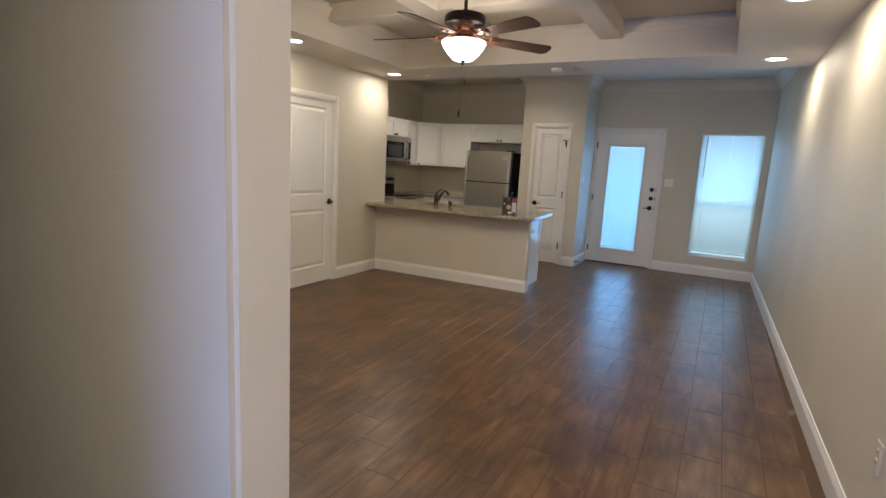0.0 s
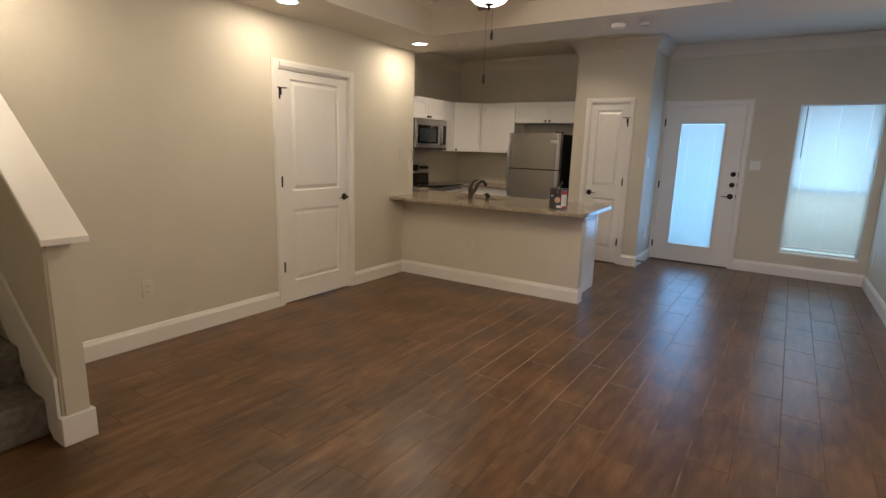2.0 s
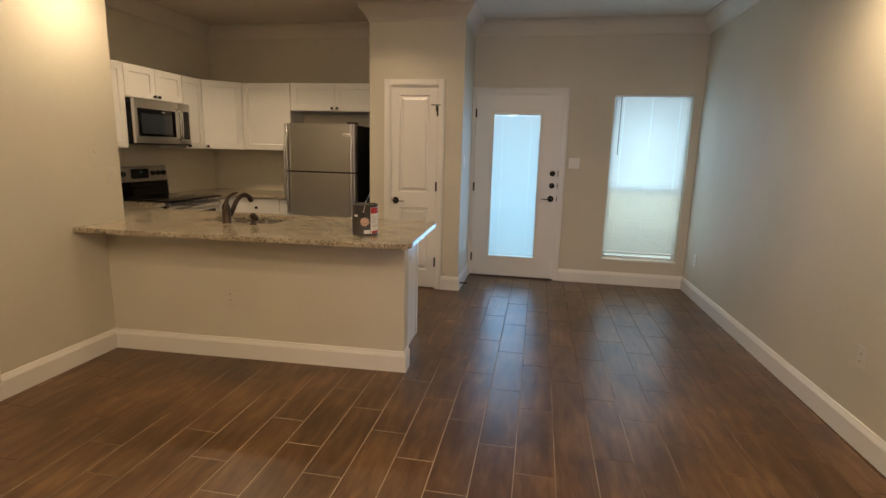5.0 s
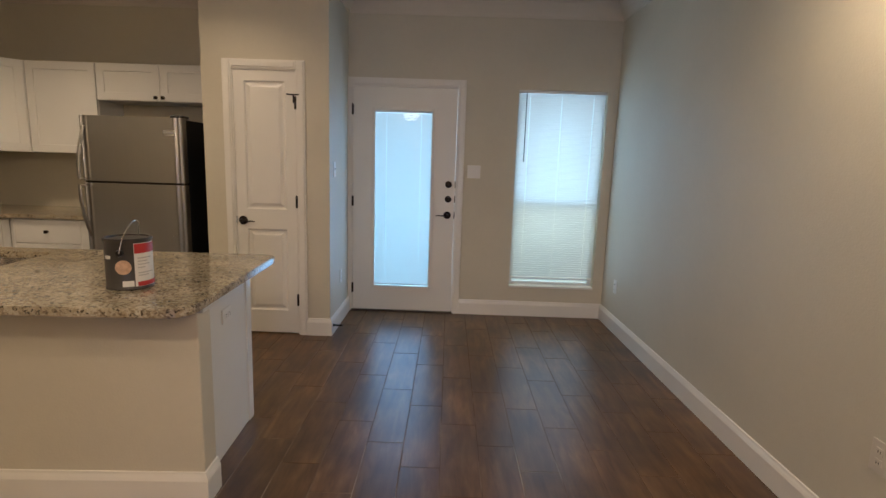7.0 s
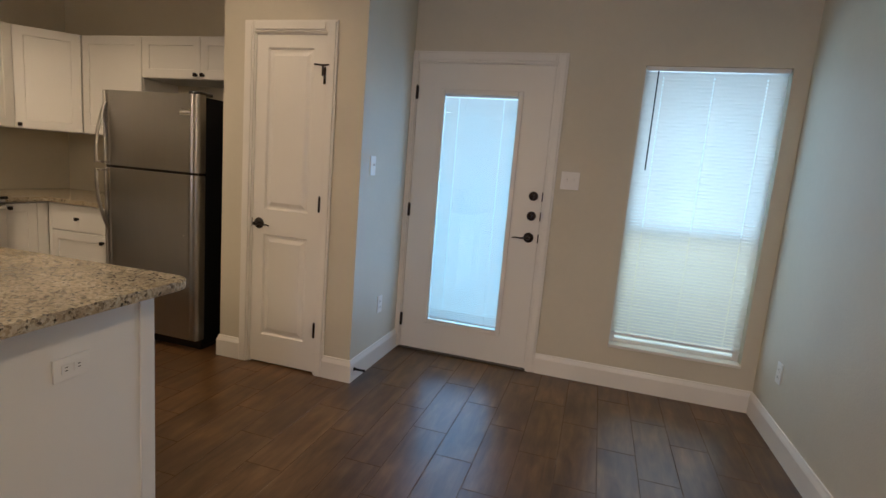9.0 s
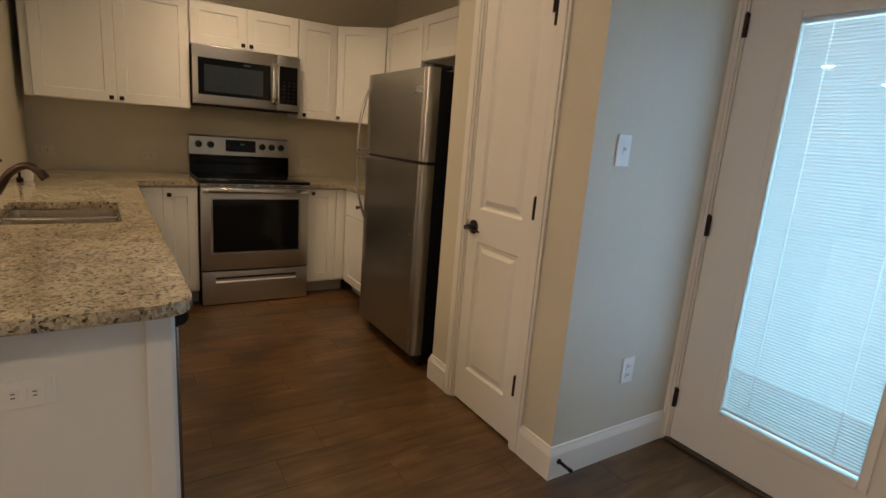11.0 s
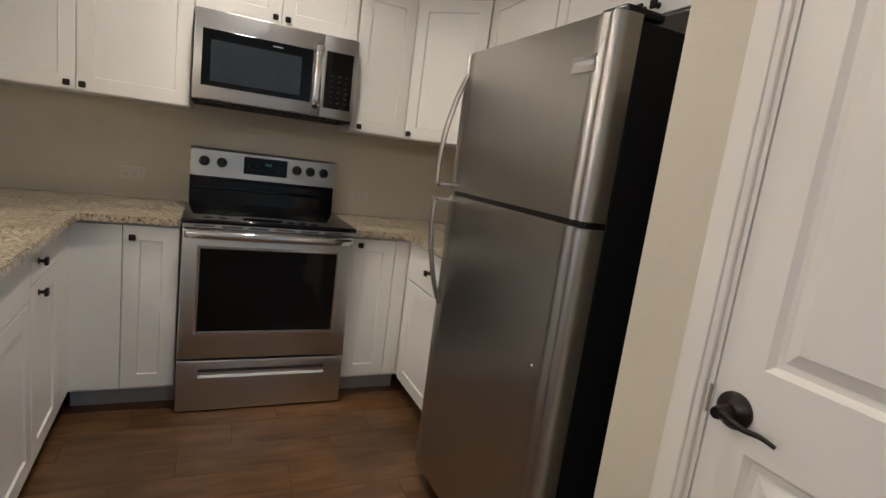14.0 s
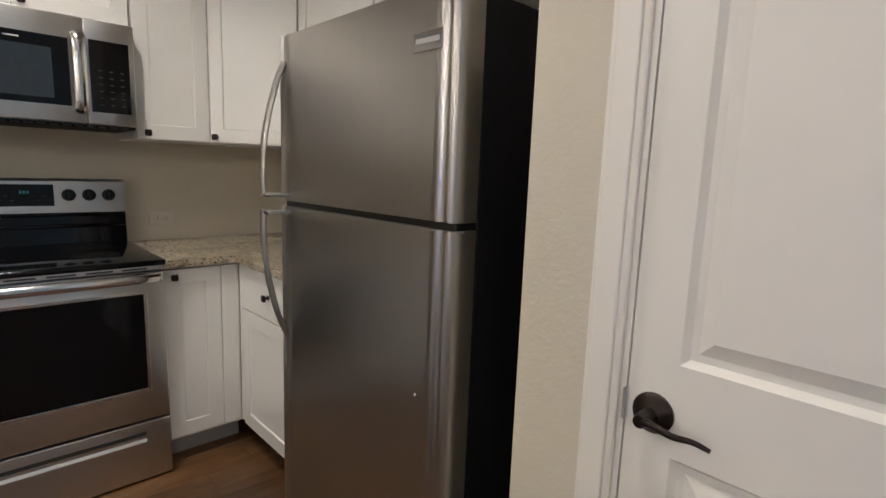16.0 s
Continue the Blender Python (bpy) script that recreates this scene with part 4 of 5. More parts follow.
slab_front(c, m, 0.585, 0.72, 0.115, 0.848, name="filler_panel")
# peninsula
m = pose(-3.50, BP, 0, 0, 0, 180)
c = cabinet("base_cabinet", m, 0.60, BP - KY1 - 0.002, 0, BT, "white base cabinet with one drawer in the peninsula", True)
slab_front(c, m, 0.003, 0.36, 0.735, 0.848, (0.09, 0.795))
shaker(c, m, 0.003, 0.36, 0.115, 0.730, (0.09, 0.69))
slab_front(c, m, 0.363, 0.58, 0.115, 0.848, name="filler_panel")
skew(c)
SBW = 3.498 - 2.327
m = pose(-2.327, BP, 0, 0, 0, 180)
c = cabinet("sink_base_cabinet", m, SBW, BP - KY1 - 0.002, 0, 0.66, "white two-door sink base cabinet with plain false front", True)
slab_front(c, m, 0.003, SBW - 0.003, 0.69, 0.848, name="false_front")
shaker(c, m, 0.003, SBW / 2 - 0.0015, 0.115, 0.685, (SBW / 2 - 0.03, 0.63))
shaker(c, m, SBW / 2 + 0.0015, SBW - 0.003, 0.115, 0.685, (SBW / 2 + 0.03, 0.63))
for x0, x1 in ((-2.347, -2.327), (-3.498, -3.478)):
    bm = NB()
    box(bm, (x0, KY1 + 0.002, 0.66), (x1, BP, BT))
    part("side_panel", bm, CABINET, c)
bm = NB()
box(bm, (-3.478, BP - 0.018, 0.66), (-2.347, BP, BT))
part("front_rail", bm, CABINET, c)
skew(c)
c = thing("end_panel", (KX1 - 0.03, 6.62, 0), "white end panel closing the peninsula", "panel")
bm = NB()
box(bm, (KX1 - 0.1, KY1 + 0.001, 0.0), (KX1 - 0.064, BP - 0.012, BT), 0.002)
part("board", bm, CABINET, c)
bm = NB()
box(bm, (KX1 - 0.064, BP - 0.07, 0.0), (KX1 - 0.057, BP - 0.010, BT), 0.002)
part("stile", bm, CABINET, c)
bm = NB()
box(bm, (-1.735, BP - 0.04, 0.0), (KX1 - 0.101, BP + 0.002, BT), 0.002)
part("filler_post", bm, CABINET, c)
skew(c)
bm = NB()
box(bm, (KX1 + 0.001, KY0 + 0.01, 0.80), (KX1 + 0.018, 6.36, 0.832), 0.003)
skew(solid("trim", bm, TRIM, "short white trim strip under the counter end", kind="structure"))

# counters
CE = -1.448
sink_hole = [tuple((SKEW @ Vector((x, y, 0)))[:2]) for x, y in rounded([(-3.09, 6.463), (-2.535, 6.463), (-2.535, 6.868), (-3.09, 6.868)], [0.05] * 4)]
outline = [(XK + 0.001, YK + 0.001), (XL + 0.001, YK + 0.001), (XL + 0.001, 5.867), (SKEW @ Vector((CE, 5.945, 0)))[:2], (SKEW @ Vector((CE, 6.976, 0)))[:2], (-4.06, 6.905), (-4.06, 7.268), (XK + 0.001, 7.268)]
ct = thing("countertop", (-3.0, 6.5, CT0), "speckled beige granite countertop with breakfast bar", "countertop")


def stone(name, pts, radii, holes, parent):
    bm = NB()
    prism(bm, rounded(pts, radii), CT0, CT1, holes)
    es = [e for e in bm.edges if len(e.link_faces) == 2 and abs(e.link_faces[0].normal.z - e.link_faces[1].normal.z) > 0.5]
    bmesh.ops.bevel(bm, geom=es, offset=0.004, segments=2, affect="EDGES")
    part(name, bm, GRANITE, parent)


stone("slab", outline, [0, 0, 0, 0.10, 0.09, 0.015, 0, 0], [sink_hole], ct)
ct2 = thing("countertop", (-4.2, 8.6, CT0), "speckled beige granite corner countertop", "countertop")
stone("slab", [(XK + 0.001, 8.032), (-4.06, 8.032), (-4.06, 8.315), (-3.375, 8.315), (-3.375, YF - 0.001), (XK + 0.001, YF - 0.001)], [0, 0, 0.04, 0, 0, 0], [], ct2)

# sink
sk = thing("kitchen_sink", (-2.79, 6.65, 0.69), "stainless double-bowl undermount sink", "sink")


def bowl(x0, x1, y0, y1, z0, z1):
    bm = NB()
    top, low = rounded([(x0, y0), (x1, y0), (x1, y1), (x0, y1)], [0.05] * 4), rounded([(x0 + 0.012, y0 + 0.012), (x1 - 0.012, y0 + 0.012), (x1 - 0.012, y1 - 0.012), (x0 + 0.012, y1 - 0.012)], [0.045] * 4)
    a = [bm.verts.new((x, y, z1)) for x, y in top]
    b = [bm.verts.new((x, y, z0 + 0.02)) for x, y in low]
    cx, cy = (x0 + x1) / 2, (y0 + y1) / 2
    d = [bm.verts.new((cx + (x - cx) * 0.85, cy + (y - cy) * 0.85, z0)) for x, y in low]
    o = [bm.verts.new((cx + (x - cx) * 1.06, cy + (y - cy) * 1.06, z1)) for x, y in top]
    n = len(a)
    for r, s in ((o, a), (a, b), (b, d)):
        for k in range(n):
            bm.faces.new((r[k], r[(k + 1) % n], s[(k + 1) % n], s[k]))
    bm.faces.new(d)
    bmesh.ops.recalc_face_normals(bm, faces=bm.faces)
    bmesh.ops.solidify(bm, geom=bm.faces[:], thickness=0.0015)
    part("bowl", bm, SINKSTEEL, sk, smooth=True)
    bm = NB()
    cyl(bm, (cx, cy, z0 + 0.001), (cx, cy, z0 + 0.006), 0.042, 0.038)
    part("drain", bm, STEEL_BRIGHT, sk, smooth=True)


bowl(-3.085, -2.82, 6.468, 6.863, 0.69, CT0 - 0.001)
bowl(-2.805, -2.54, 6.468, 6.863, 0.69, CT0 - 0.001)
bm = NB()
box(bm, (-2.820, 6.466, 0.83), (-2.805, 6.865, 0.866), 0.006, 3)
part("divider", bm, STEEL_BRIGHT, sk, smooth=True)
skew(sk)

# faucet and side sprayer
fc = thing("faucet", (-2.83, 6.40, CT1), "aged bronze single-lever kitchen faucet", "faucet")
fx, fy = -2.85, 6.415
TURN_F = Matrix.Translation((fx, fy, 0)) @ pose(0, 0, 0, 0, 0, -24) @ Matrix.Translation((-fx, -fy, 0))
bm = NB()
lathe(bm, [(0.030, 0), (0.030, 0.008), (0.0275, 0.012), (0.0275, 0.078), (0.0255, 0.080), (0.0255, 0.083), (0.0285, 0.086), (0.028, 0.098), (0.023, 0.116), (0.015, 0.130), (0.006, 0.136)], Matrix.Translation((fx, fy, CT1)))
part("body", bm, FAUCET, fc, smooth=True)
bm = NB()
pts = bend([(fx, fy + 0.005, CT1 + 0.035), (fx - 0.004, fy + 0.05, CT1 + 0.075), (fx - 0.008, fy + 0.10, CT1 + 0.145), (fx - 0.012, fy + 0.16, CT1 + 0.175), (fx - 0.016, fy + 0.205, CT1 + 0.150)])
tube(bm, pts, [0.0185 - 0.004 * min(1, k / (len(pts) * 0.6)) for k in range(len(pts))])
tube(bm, bend([pts[-3], pts[-1], (fx - 0.017, fy + 0.222, CT1 + 0.128)], 3), [0.0145, 0.015, 0.016, 0.0175, 0.018, 0.018, 0.017])
bmesh.ops.transform(bm, matrix=TURN_F, verts=bm.verts)
part("spout", bm, FAUCET, fc, smooth=True)
bm = NB()
pts = bend([(fx, fy, CT1 + 0.115), (fx + 0.004, fy + 0.006, CT1 + 0.145), (fx + 0.008, fy + 0.024, CT1 + 0.172), (fx + 0.012, fy + 0.06, CT1 + 0.188), (fx + 0.014, fy + 0.088, CT1 + 0.190)])
tube(bm, pts, [0.016 - 0.011 * k / (len(pts) - 1) for k in range(len(pts))])
bmesh.ops.transform(bm, matrix=TURN_F, verts=bm.verts)
part("lever", bm, FAUCET, fc, smooth=True)
skew(fc)
fc.scale.z = 1.08
sp = thing("side_sprayer", (-2.65, 6.41, CT1), "dark bronze side sprayer in a counter holder", "sprayer")
bm = NB()
lathe(bm, [(0.024, 0), (0.024, 0.006), (0.017, 0.011), (0.014, 0.028), (0.010, 0.03)], Matrix.Translation((-2.65, 6.41, CT1)))
part("holder", bm, FAUCET, sp, smooth=True)
bm = NB()
pts = bend([(-2.65, 6.41, CT1 + 0.02), (-2.652, 6.402, CT1 + 0.045), (-2.648, 6.425, CT1 + 0.066), (-2.645, 6.45, CT1 + 0.055)])
tube(bm, pts[:4], 0.011)
bmesh.ops.create_uvsphere(bm, u_segments=24, v_segments=14, radius=1.0, matrix=pose(-2.65, 6.424, CT1 + 0.046, -38, 0, 0) @ Matrix.Diagonal((0.027, 0.046, 0.025, 1)))
part("spray_head", bm, FAUCET, sp, "aged bronze spray head", smooth=True)
skew(sp)
# small items by the wall
sx, sy = -3.97, 6.36
tb = thing("plastic_tub", (sx, sy, CT1), "small clear-white plastic tub on the counter", "tub")
bm = NB()
lathe(bm, [(0.034, 0), (0.040, 0.055), (0.042, 0.062), (0.038, 0.062), (0.033, 0.006)], Matrix.Translation((sx, sy, CT1)))
part("cup", bm, PLASTIC, tb, smooth=True)
bt = thing("paint_brush", (sx + 0.09, sy - 0.015, CT1), "small dark-handled brush standing on the counter", "brush")
bm = NB()
lathe(bm, [(0.017, 0), (0.017, 0.02), (0.007, 0.03), (0.006, 0.07), (0.009, 0.085), (0.004, 0.095)], Matrix.Translation((sx + 0.09, sy - 0.015, CT1)), 16)
part("handle", bm, BRONZE, bt, smooth=True)

# paint can
cx, cy, cr, ch = -1.805, 6.24, 0.082, 0.193
pc = thing("paint_can", (cx, cy, CT1), "dark grey and red one-gallon paint can on the bar", "paint can")
bm = NB()
lathe(bm, [(cr - 0.004, 0), (cr, 0.003), (cr, 0.006), (cr - 0.002, 0.009), (cr - 0.002, ch - 0.014), (cr + 0.001, ch - 0.009), (cr + 0.001, ch - 0.003), (cr - 0.002, ch), (cr - 0.010, ch), (cr - 0.012, ch - 0.006), (0.002, ch - 0.006)],
      Matrix.Translation((cx, cy, CT1)), 48)
part("can_body", bm, CANGREY, pc, smooth=True)


def wrap(name, mat, a0, a1, z0, z1, r, parent, label=""):
    """A label piece bent round the can."""
    bm = NB()
    n = 14
    cols = []
    for k in range(n + 1):
        a = radians(a0 + (a1 - a0) * k / n)
        cols.append([bm.verts.new((cx + rr * math.cos(a), cy + rr * math.sin(a), CT1 + z)) for rr, z in ((r, z0), (r, z1), (r - 0.0012, z1), (r - 0.0012, z0))])
    for p, q in zip(cols, cols[1:]):
        for k in range(4):
            bm.faces.new((p[k], q[k], q[(k + 1) % 4], p[(k + 1) % 4]))
    bm.faces.new(cols[0][::-1]), bm.faces.new(cols[-1])
    bmesh.ops.recalc_face_normals(bm, faces=bm.faces)
    return part(name, bm, mat, parent, label, smooth=True)


wl = wrap("label_panel", WHITE, -46, 54, 0.012, 0.176, cr - 0.001, pc, "white paper label")
wrap("label_band", RED, -45, 53, 0.138, 0.174, cr - 0.0002, wl, "red label band")
wrap("label_foot", RED, -40, 53, 0.013, 0.030, cr - 0.0002, wl, "red label foot")
for k, (z, a) in enumerate(((0.118, 6), (0.106, -8), (0.094, 0), (0.082, -14), (0.062, 10), (0.052, -4))):
    wrap("text_bar", KEYPALE, -38, -4 + a, z, z + 0.004, cr - 0.0002, wl, "grey line of small print")
wrap("barcode_patch", WHITE, -76, -49, 0.014, 0.036, cr - 0.0008, pc, "small white code patch")
wrap("logo_bar", WHITE, -124, -105, 0.118, 0.130, cr - 0.0008, pc, "small white label mark")
bm = NB()
lathe(bm, [(0.027, 0), (0.027, 0.0012), (0.002, 0.0014)], Matrix.Translation((cx + (cr - 0.0022) * math.cos(radians(-72)), cy + (cr - 0.0022) * math.sin(radians(-72)), CT1 + 0.088)) @ pose(0, 0, 0, 90, 0, 18), 28)
part("round_label", bm, TAN, pc, "round tan picture label")
for a in (-78, 102):
    bm = NB()
    p = Vector((cx + cr * math.cos(radians(a)), cy + cr * math.sin(radians(a)), CT1 + 0.142))
    o = Vector((math.cos(radians(a)), math.sin(radians(a)), 0))
    cyl(bm, p - o * 0.003, p + o * 0.006, 0.014, 0.011, 16)
    part("ear", bm, BLACK, pc, "black plastic handle ear", smooth=True)
bm = NB()
o, up = Vector((math.cos(radians(-78)), math.sin(radians(-78)), 0)), Vector((0, 0, 1))
side = Vector((-o.y, o.x, 0))
cen = Vector((cx, cy, CT1 + 0.142))
tube(bm, bend([cen + o * (cr + 0.006), cen + o * (cr - 0.004) + side * 0.012 + up * 0.055, cen + o * 0.045 + side * 0.026 + up * 0.100, cen + side * 0.030 + up * 0.113, cen - o * 0.045 + side * 0.026 + up * 0.100, cen - o * (cr - 0.004) + side * 0.012 + up * 0.055, cen - o * (cr + 0.006)]), 0.0019, 8)
part("wire_handle", bm, STEEL_BRIGHT, pc, "thin wire bail handle", smooth=True)

# ---- range ----
SY0, SY1, SXB, SXF = 7.274, 8.029, -4.70, -4.062
rg = thing("range", (-4.4, 7.65, 0), "stainless electric range with black glass cooktop", "stove")
bm = NB()
box(bm, (SXB, SY0 + 0.002, 0.045), (SXF, SY1 - 0.002, 0.885), 0.003)
part("body", bm, BLACK_TEX, rg, "dark enamelled side body")
for x in (-4.62, -4.14):
    for y in (SY0 + 0.05, SY1 - 0.05):
        bm = NB()
        cyl(bm, (x, y, 0), (x, y, 0.05), 0.018, 0.014, 12)
        part("foot", bm, BLACK, rg)
bm = NB()
box(bm, (SXB + 0.05, SY0, 0.885), (SXF + 0.05, SY1, 0.907), 0.006, 3)
ck = part("cooktop", bm, BLACK_GLASS, rg, "black ceramic glass cooktop", smooth=True)
for x, y, r in ((-4.25, 7.46, 0.105), (-4.25, 7.84, 0.085), (-4.5, 7.46, 0.085), (-4.5, 7.84, 0.105)):
    bm = NB()
    lathe(bm, [(r - 0.003, 0.0), (r, 0.0), (r, 0.0006), (r - 0.003, 0.0006), (r - 0.003, 0.0)][:-1], Matrix.Translation((x, y, 0.9068)), 40)
    part("burner_ring", bm, material("burner_ring_grey", (0.010, 0.010, 0.010), rough=0.2) if "burner_ring_grey" not in bpy.data.materials else bpy.data.materials["burner_ring_grey"], ck)
bm = NB()
prof = [(SXB + 0.001, 0.905), (SXB + 0.075, 0.905), (SXB + 0.062, 1.045), (SXB + 0.001, 1.05)]
vs = [bm.verts.new((x, SY0, z)) for x, z in prof]
f0 = bm.faces.new(vs)
ex = bmesh.ops.extrude_face_region(bm, geom=[f0])
bmesh.ops.translate(bm, verts=[g for g in ex["geom"] if isinstance(g, bmesh.types.BMVert)], vec=(0, SY1 - SY0, 0))
bmesh.ops.recalc_face_normals(bm, faces=bm.faces)
lbg = part("lower_backguard", bm, BLACK_GLASS, rg, "glossy black lower backguard")
for z, d in ((0.985, 0.012), (1.036, 0.006)):
    bm = NB()
    box(bm, (SXB + 0.06, SY0 + 0.001, z - 0.008), (SXB + 0.068 + d, SY1 - 0.001, z + 0.008), 0.004, 3)
    part("ridge", bm, BLACK_GLASS, lbg, smooth=True)
bm = NB()
prof = [(SXB + 0.001, 1.045), (SXB + 0.072, 1.045), (SXB + 0.060, 1.182), (SXB + 0.050, 1.192), (SXB + 0.001, 1.192)]
vs = [bm.verts.new((x, SY0, z)) for x, z in prof]
f0 = bm.faces.new(vs)
ex = bmesh.ops.extrude_face_region(bm, geom=[f0])
bmesh.ops.translate(bm, verts=[g for g in ex["geom"] if isinstance(g, bmesh.types.BMVert)], vec=(0, SY1 - SY0, 0))
bmesh.ops.recalc_face_normals(bm, faces=bm.faces)
bp = part("control_panel", bm, STEEL_H, rg, "brushed stainless control panel")
px = SXB + 0.068
bm = NB()
box(bm, (px - 0.004, 7.535, 1.075), (px + 0.0035, 7.762, 1.168), 0.002)
dp = part("display", bm, BLACK_GLASS, rg, "black control display")
bm = NB()
for k in range(3):
    box(bm, (px + 0.0035, 7.645 + k * 0.012, 1.128), (px + 0.0042, 7.653 + k * 0.012, 1.142))
part("clock_digits", bm, DISPLAY, dp, "dim lit clock digits")
for k in range(8):
    bm = NB()
    y, z = (7.555 + 0.02 * (k % 4) if k < 4 else 7.69 + 0.016 * (k % 4)), 1.098 if k % 2 else 1.118
    box(bm, (px + 0.0035, y, z), (px + 0.0041, y + 0.011, z + 0.004))
    part("key_mark", bm, KEYMARK, dp)
for y in (7.340, 7.425, 7.815, 7.89, 7.965):
    bm = NB()
    tilt = Matrix.Translation((px - 0.001, y, 1.122)) @ pose(0, 0, 0, 0, 84, 0)
    lathe(bm, [(0.026, 0), (0.026, 0.006), (0.022, 0.009), (0.020, 0.026), (0.016, 0.030), (0.002, 0.031)], tilt, 24)
    r = bmesh.ops.create_cube(bm, size=1, matrix=tilt @ Matrix.Translation((0, 0, 0.031)) @ Matrix.Diagonal((0.034, 0.007, 0.012, 1)))
    part("knob", bm, BLACK, rg, "black range knob", smooth=True)
OX = SXF + 0.001
bm = NB()
box(bm, (OX, SY0 + 0.003, 0.262), (OX + 0.032, SY1 - 0.003, 0.860), 0.006, 3)
od = part("oven_door", bm, STEEL_H, rg, "stainless oven door", smooth=True)
bm = NB()
box(bm, (OX + 0.030, 7.352, 0.395), (OX + 0.0345, 7.948, 0.775), 0.002)
part("oven_window", bm, BLACK_GLASS, od, "black oven window")
bm = NB()
for lo, hi in (((OX + 0.030, 7.338, 0.381), (OX + 0.0365, 7.352, 0.789)), ((OX + 0.030, 7.948, 0.381), (OX + 0.0365, 7.962, 0.789)), ((OX + 0.030, 7.352, 0.381), (OX + 0.0365, 7.948, 0.395)), ((OX + 0.030, 7.352, 0.775), (OX + 0.0365, 7.948, 0.789))):
    box(bm, lo, hi, 0.002)
part("window_frame", bm, STEEL_BRIGHT, od, "polished window surround")
bm = NB()
rows = []
for k in range(25):
    u = k / 24
    y, bow = SY0 + 0.012 + u * (SY1 - SY0 - 0.024), 0.030 + 0.028 * math.sin(math.pi * u) ** 0.5
    rows.append([bm.verts.new((OX + bow + a, y, 0.838 + b)) for a, b in ((0.0, -0.020), (0.009, -0.016), (0.013, -0.004), (0.012, 0.010), (0.006, 0.018), (-0.004, 0.020), (-0.008, 0.0))])
for p, q in zip(rows, rows[1:]):
    for k in range(7):
        bm.faces.new((p[k], p[(k + 1) % 7], q[(k + 1) % 7], q[k]))
bm.faces.new(rows[0][::-1]), bm.faces.new(rows[-1])
bmesh.ops.recalc_face_normals(bm, faces=bm.faces)
part("oven_handle", bm, STEEL_BRIGHT, od, "wide stainless bowed handle", smooth=True)
for y in (SY0 + 0.025, SY1 - 0.025):
    bm = NB()
    box(bm, (OX + 0.028, y - 0.012, 0.822), (OX + 0.045, y + 0.012, 0.854), 0.003)
    part("handle_mount", bm, STEEL_BRIGHT, od)
bm = NB()
box(bm, (OX, SY0 + 0.003, 0.864), (OX + 0.024, SY1 - 0.003, 0.884), 0.003)
vt_ = part("vent_trim", bm, STEEL_H, rg, "stainless vent strip above the oven door")
for k in range(6):
    bm = NB()
    y = SY0 + 0.045 + k * 0.113
    box(bm, (OX + 0.0235, y, 0.870), (OX + 0.0248, y + 0.085, 0.876))
    part("vent_slot", bm, SLOT, vt_)
bm = NB()
box(bm, (OX, SY0 + 0.003, 0.008), (OX + 0.030, SY1 - 0.003, 0.252), 0.005, 3)
dr = part("storage_drawer", bm, STEEL_H, rg, "stainless storage drawer", smooth=True)
bm = NB()
box(bm, (OX + 0.028, 7.365, 0.166), (OX + 0.036, 7.935, 0.203), 0.0015)
bmesh.ops.rotate(bm, cent=(OX + 0.0285, 7.65, 0.168), matrix=Matrix.Rotation(radians(-24), 3, "Y"), verts=bm.verts)
part("drawer_pull", bm, PULL, dr, "bright recessed pull strip")
# dark strip laid on the drawer face as the shade of the pull's recess
bm = NB()
box(bm, (OX + 0.0285, 7.365, 0.197), (OX + 0.0308, 7.935, 0.212))
part("pull_shadow_gap", bm, SLOT, dr)

# ---- microwave ----
MY0, MY1, MZ0, MZ1, MX = 7.277, 8.026, 1.408, 1.818, -4.312
mw = thing("microwave", (-4.5, 7.65, MZ0), "stainless over-the-range microwave under a cabinet", "microwave")
bm = NB()
box(bm, (XK + 0.003, MY0, MZ0), (MX - 0.034, MY1, MZ1), 0.003)
part("case", bm, BLACK_TEX, mw, "dark painted case")
bm = NB()
box(bm, (MX - 0.034, MY0, MZ0 + 0.012), (MX, 7.852, MZ1), 0.005, 3)
md = part("microwave_door", bm, STEEL_H, mw, "brushed stainless door", smooth=True)
bm = NB()
box(bm, (MX - 0.003, 7.312, MZ0 + 0.075), (MX + 0.002, 7.805, MZ1 - 0.085), 0.0015)
g = part("door_glass", bm, BLACK_GLASS, md, "glossy black door glass")
bm = NB()
box(bm, (MX + 0.0015, 7.35, MZ0 + 0.098), (MX + 0.003, 7.752, MZ1 - 0.13), 0.0005)
part("screen_area", bm, GREY_GLASS, g, "grey screened window")
bm = NB()
box(bm, (MX + 0.0015, 7.615, MZ1 - 0.109), (MX + 0.0026, 7.66, MZ1 - 0.104))
part("logo_bar", bm, TOEKICK, g, "small pale maker's mark")
bm = NB()
box(bm, (MX - 0.034, 7.855, MZ0 + 0.012), (MX, MY1, MZ1), 0.005, 3)
mp_ = part("control_column", bm, STEEL_H, mw, "stainless control side", smooth=True)
bm = NB()
box(bm, (MX - 0.003, 7.870, MZ0 + 0.06), (MX + 0.002, 8.006, MZ1 - 0.075), 0.0015)
kp = part("keypad", bm, BLACK_GLASS, mp_, "black glass keypad")
for r in range(6):
    for k in range(3):
        bm = NB()
        y, z = 7.898 + k * 0.037, MZ0 + 0.088 + r * 0.026
        box(bm, (MX + 0.0015, y, z), (MX + 0.0024, y + 0.013, z + 0.005))
        part("key_mark", bm, KEYMARK, kp)
bm = NB()
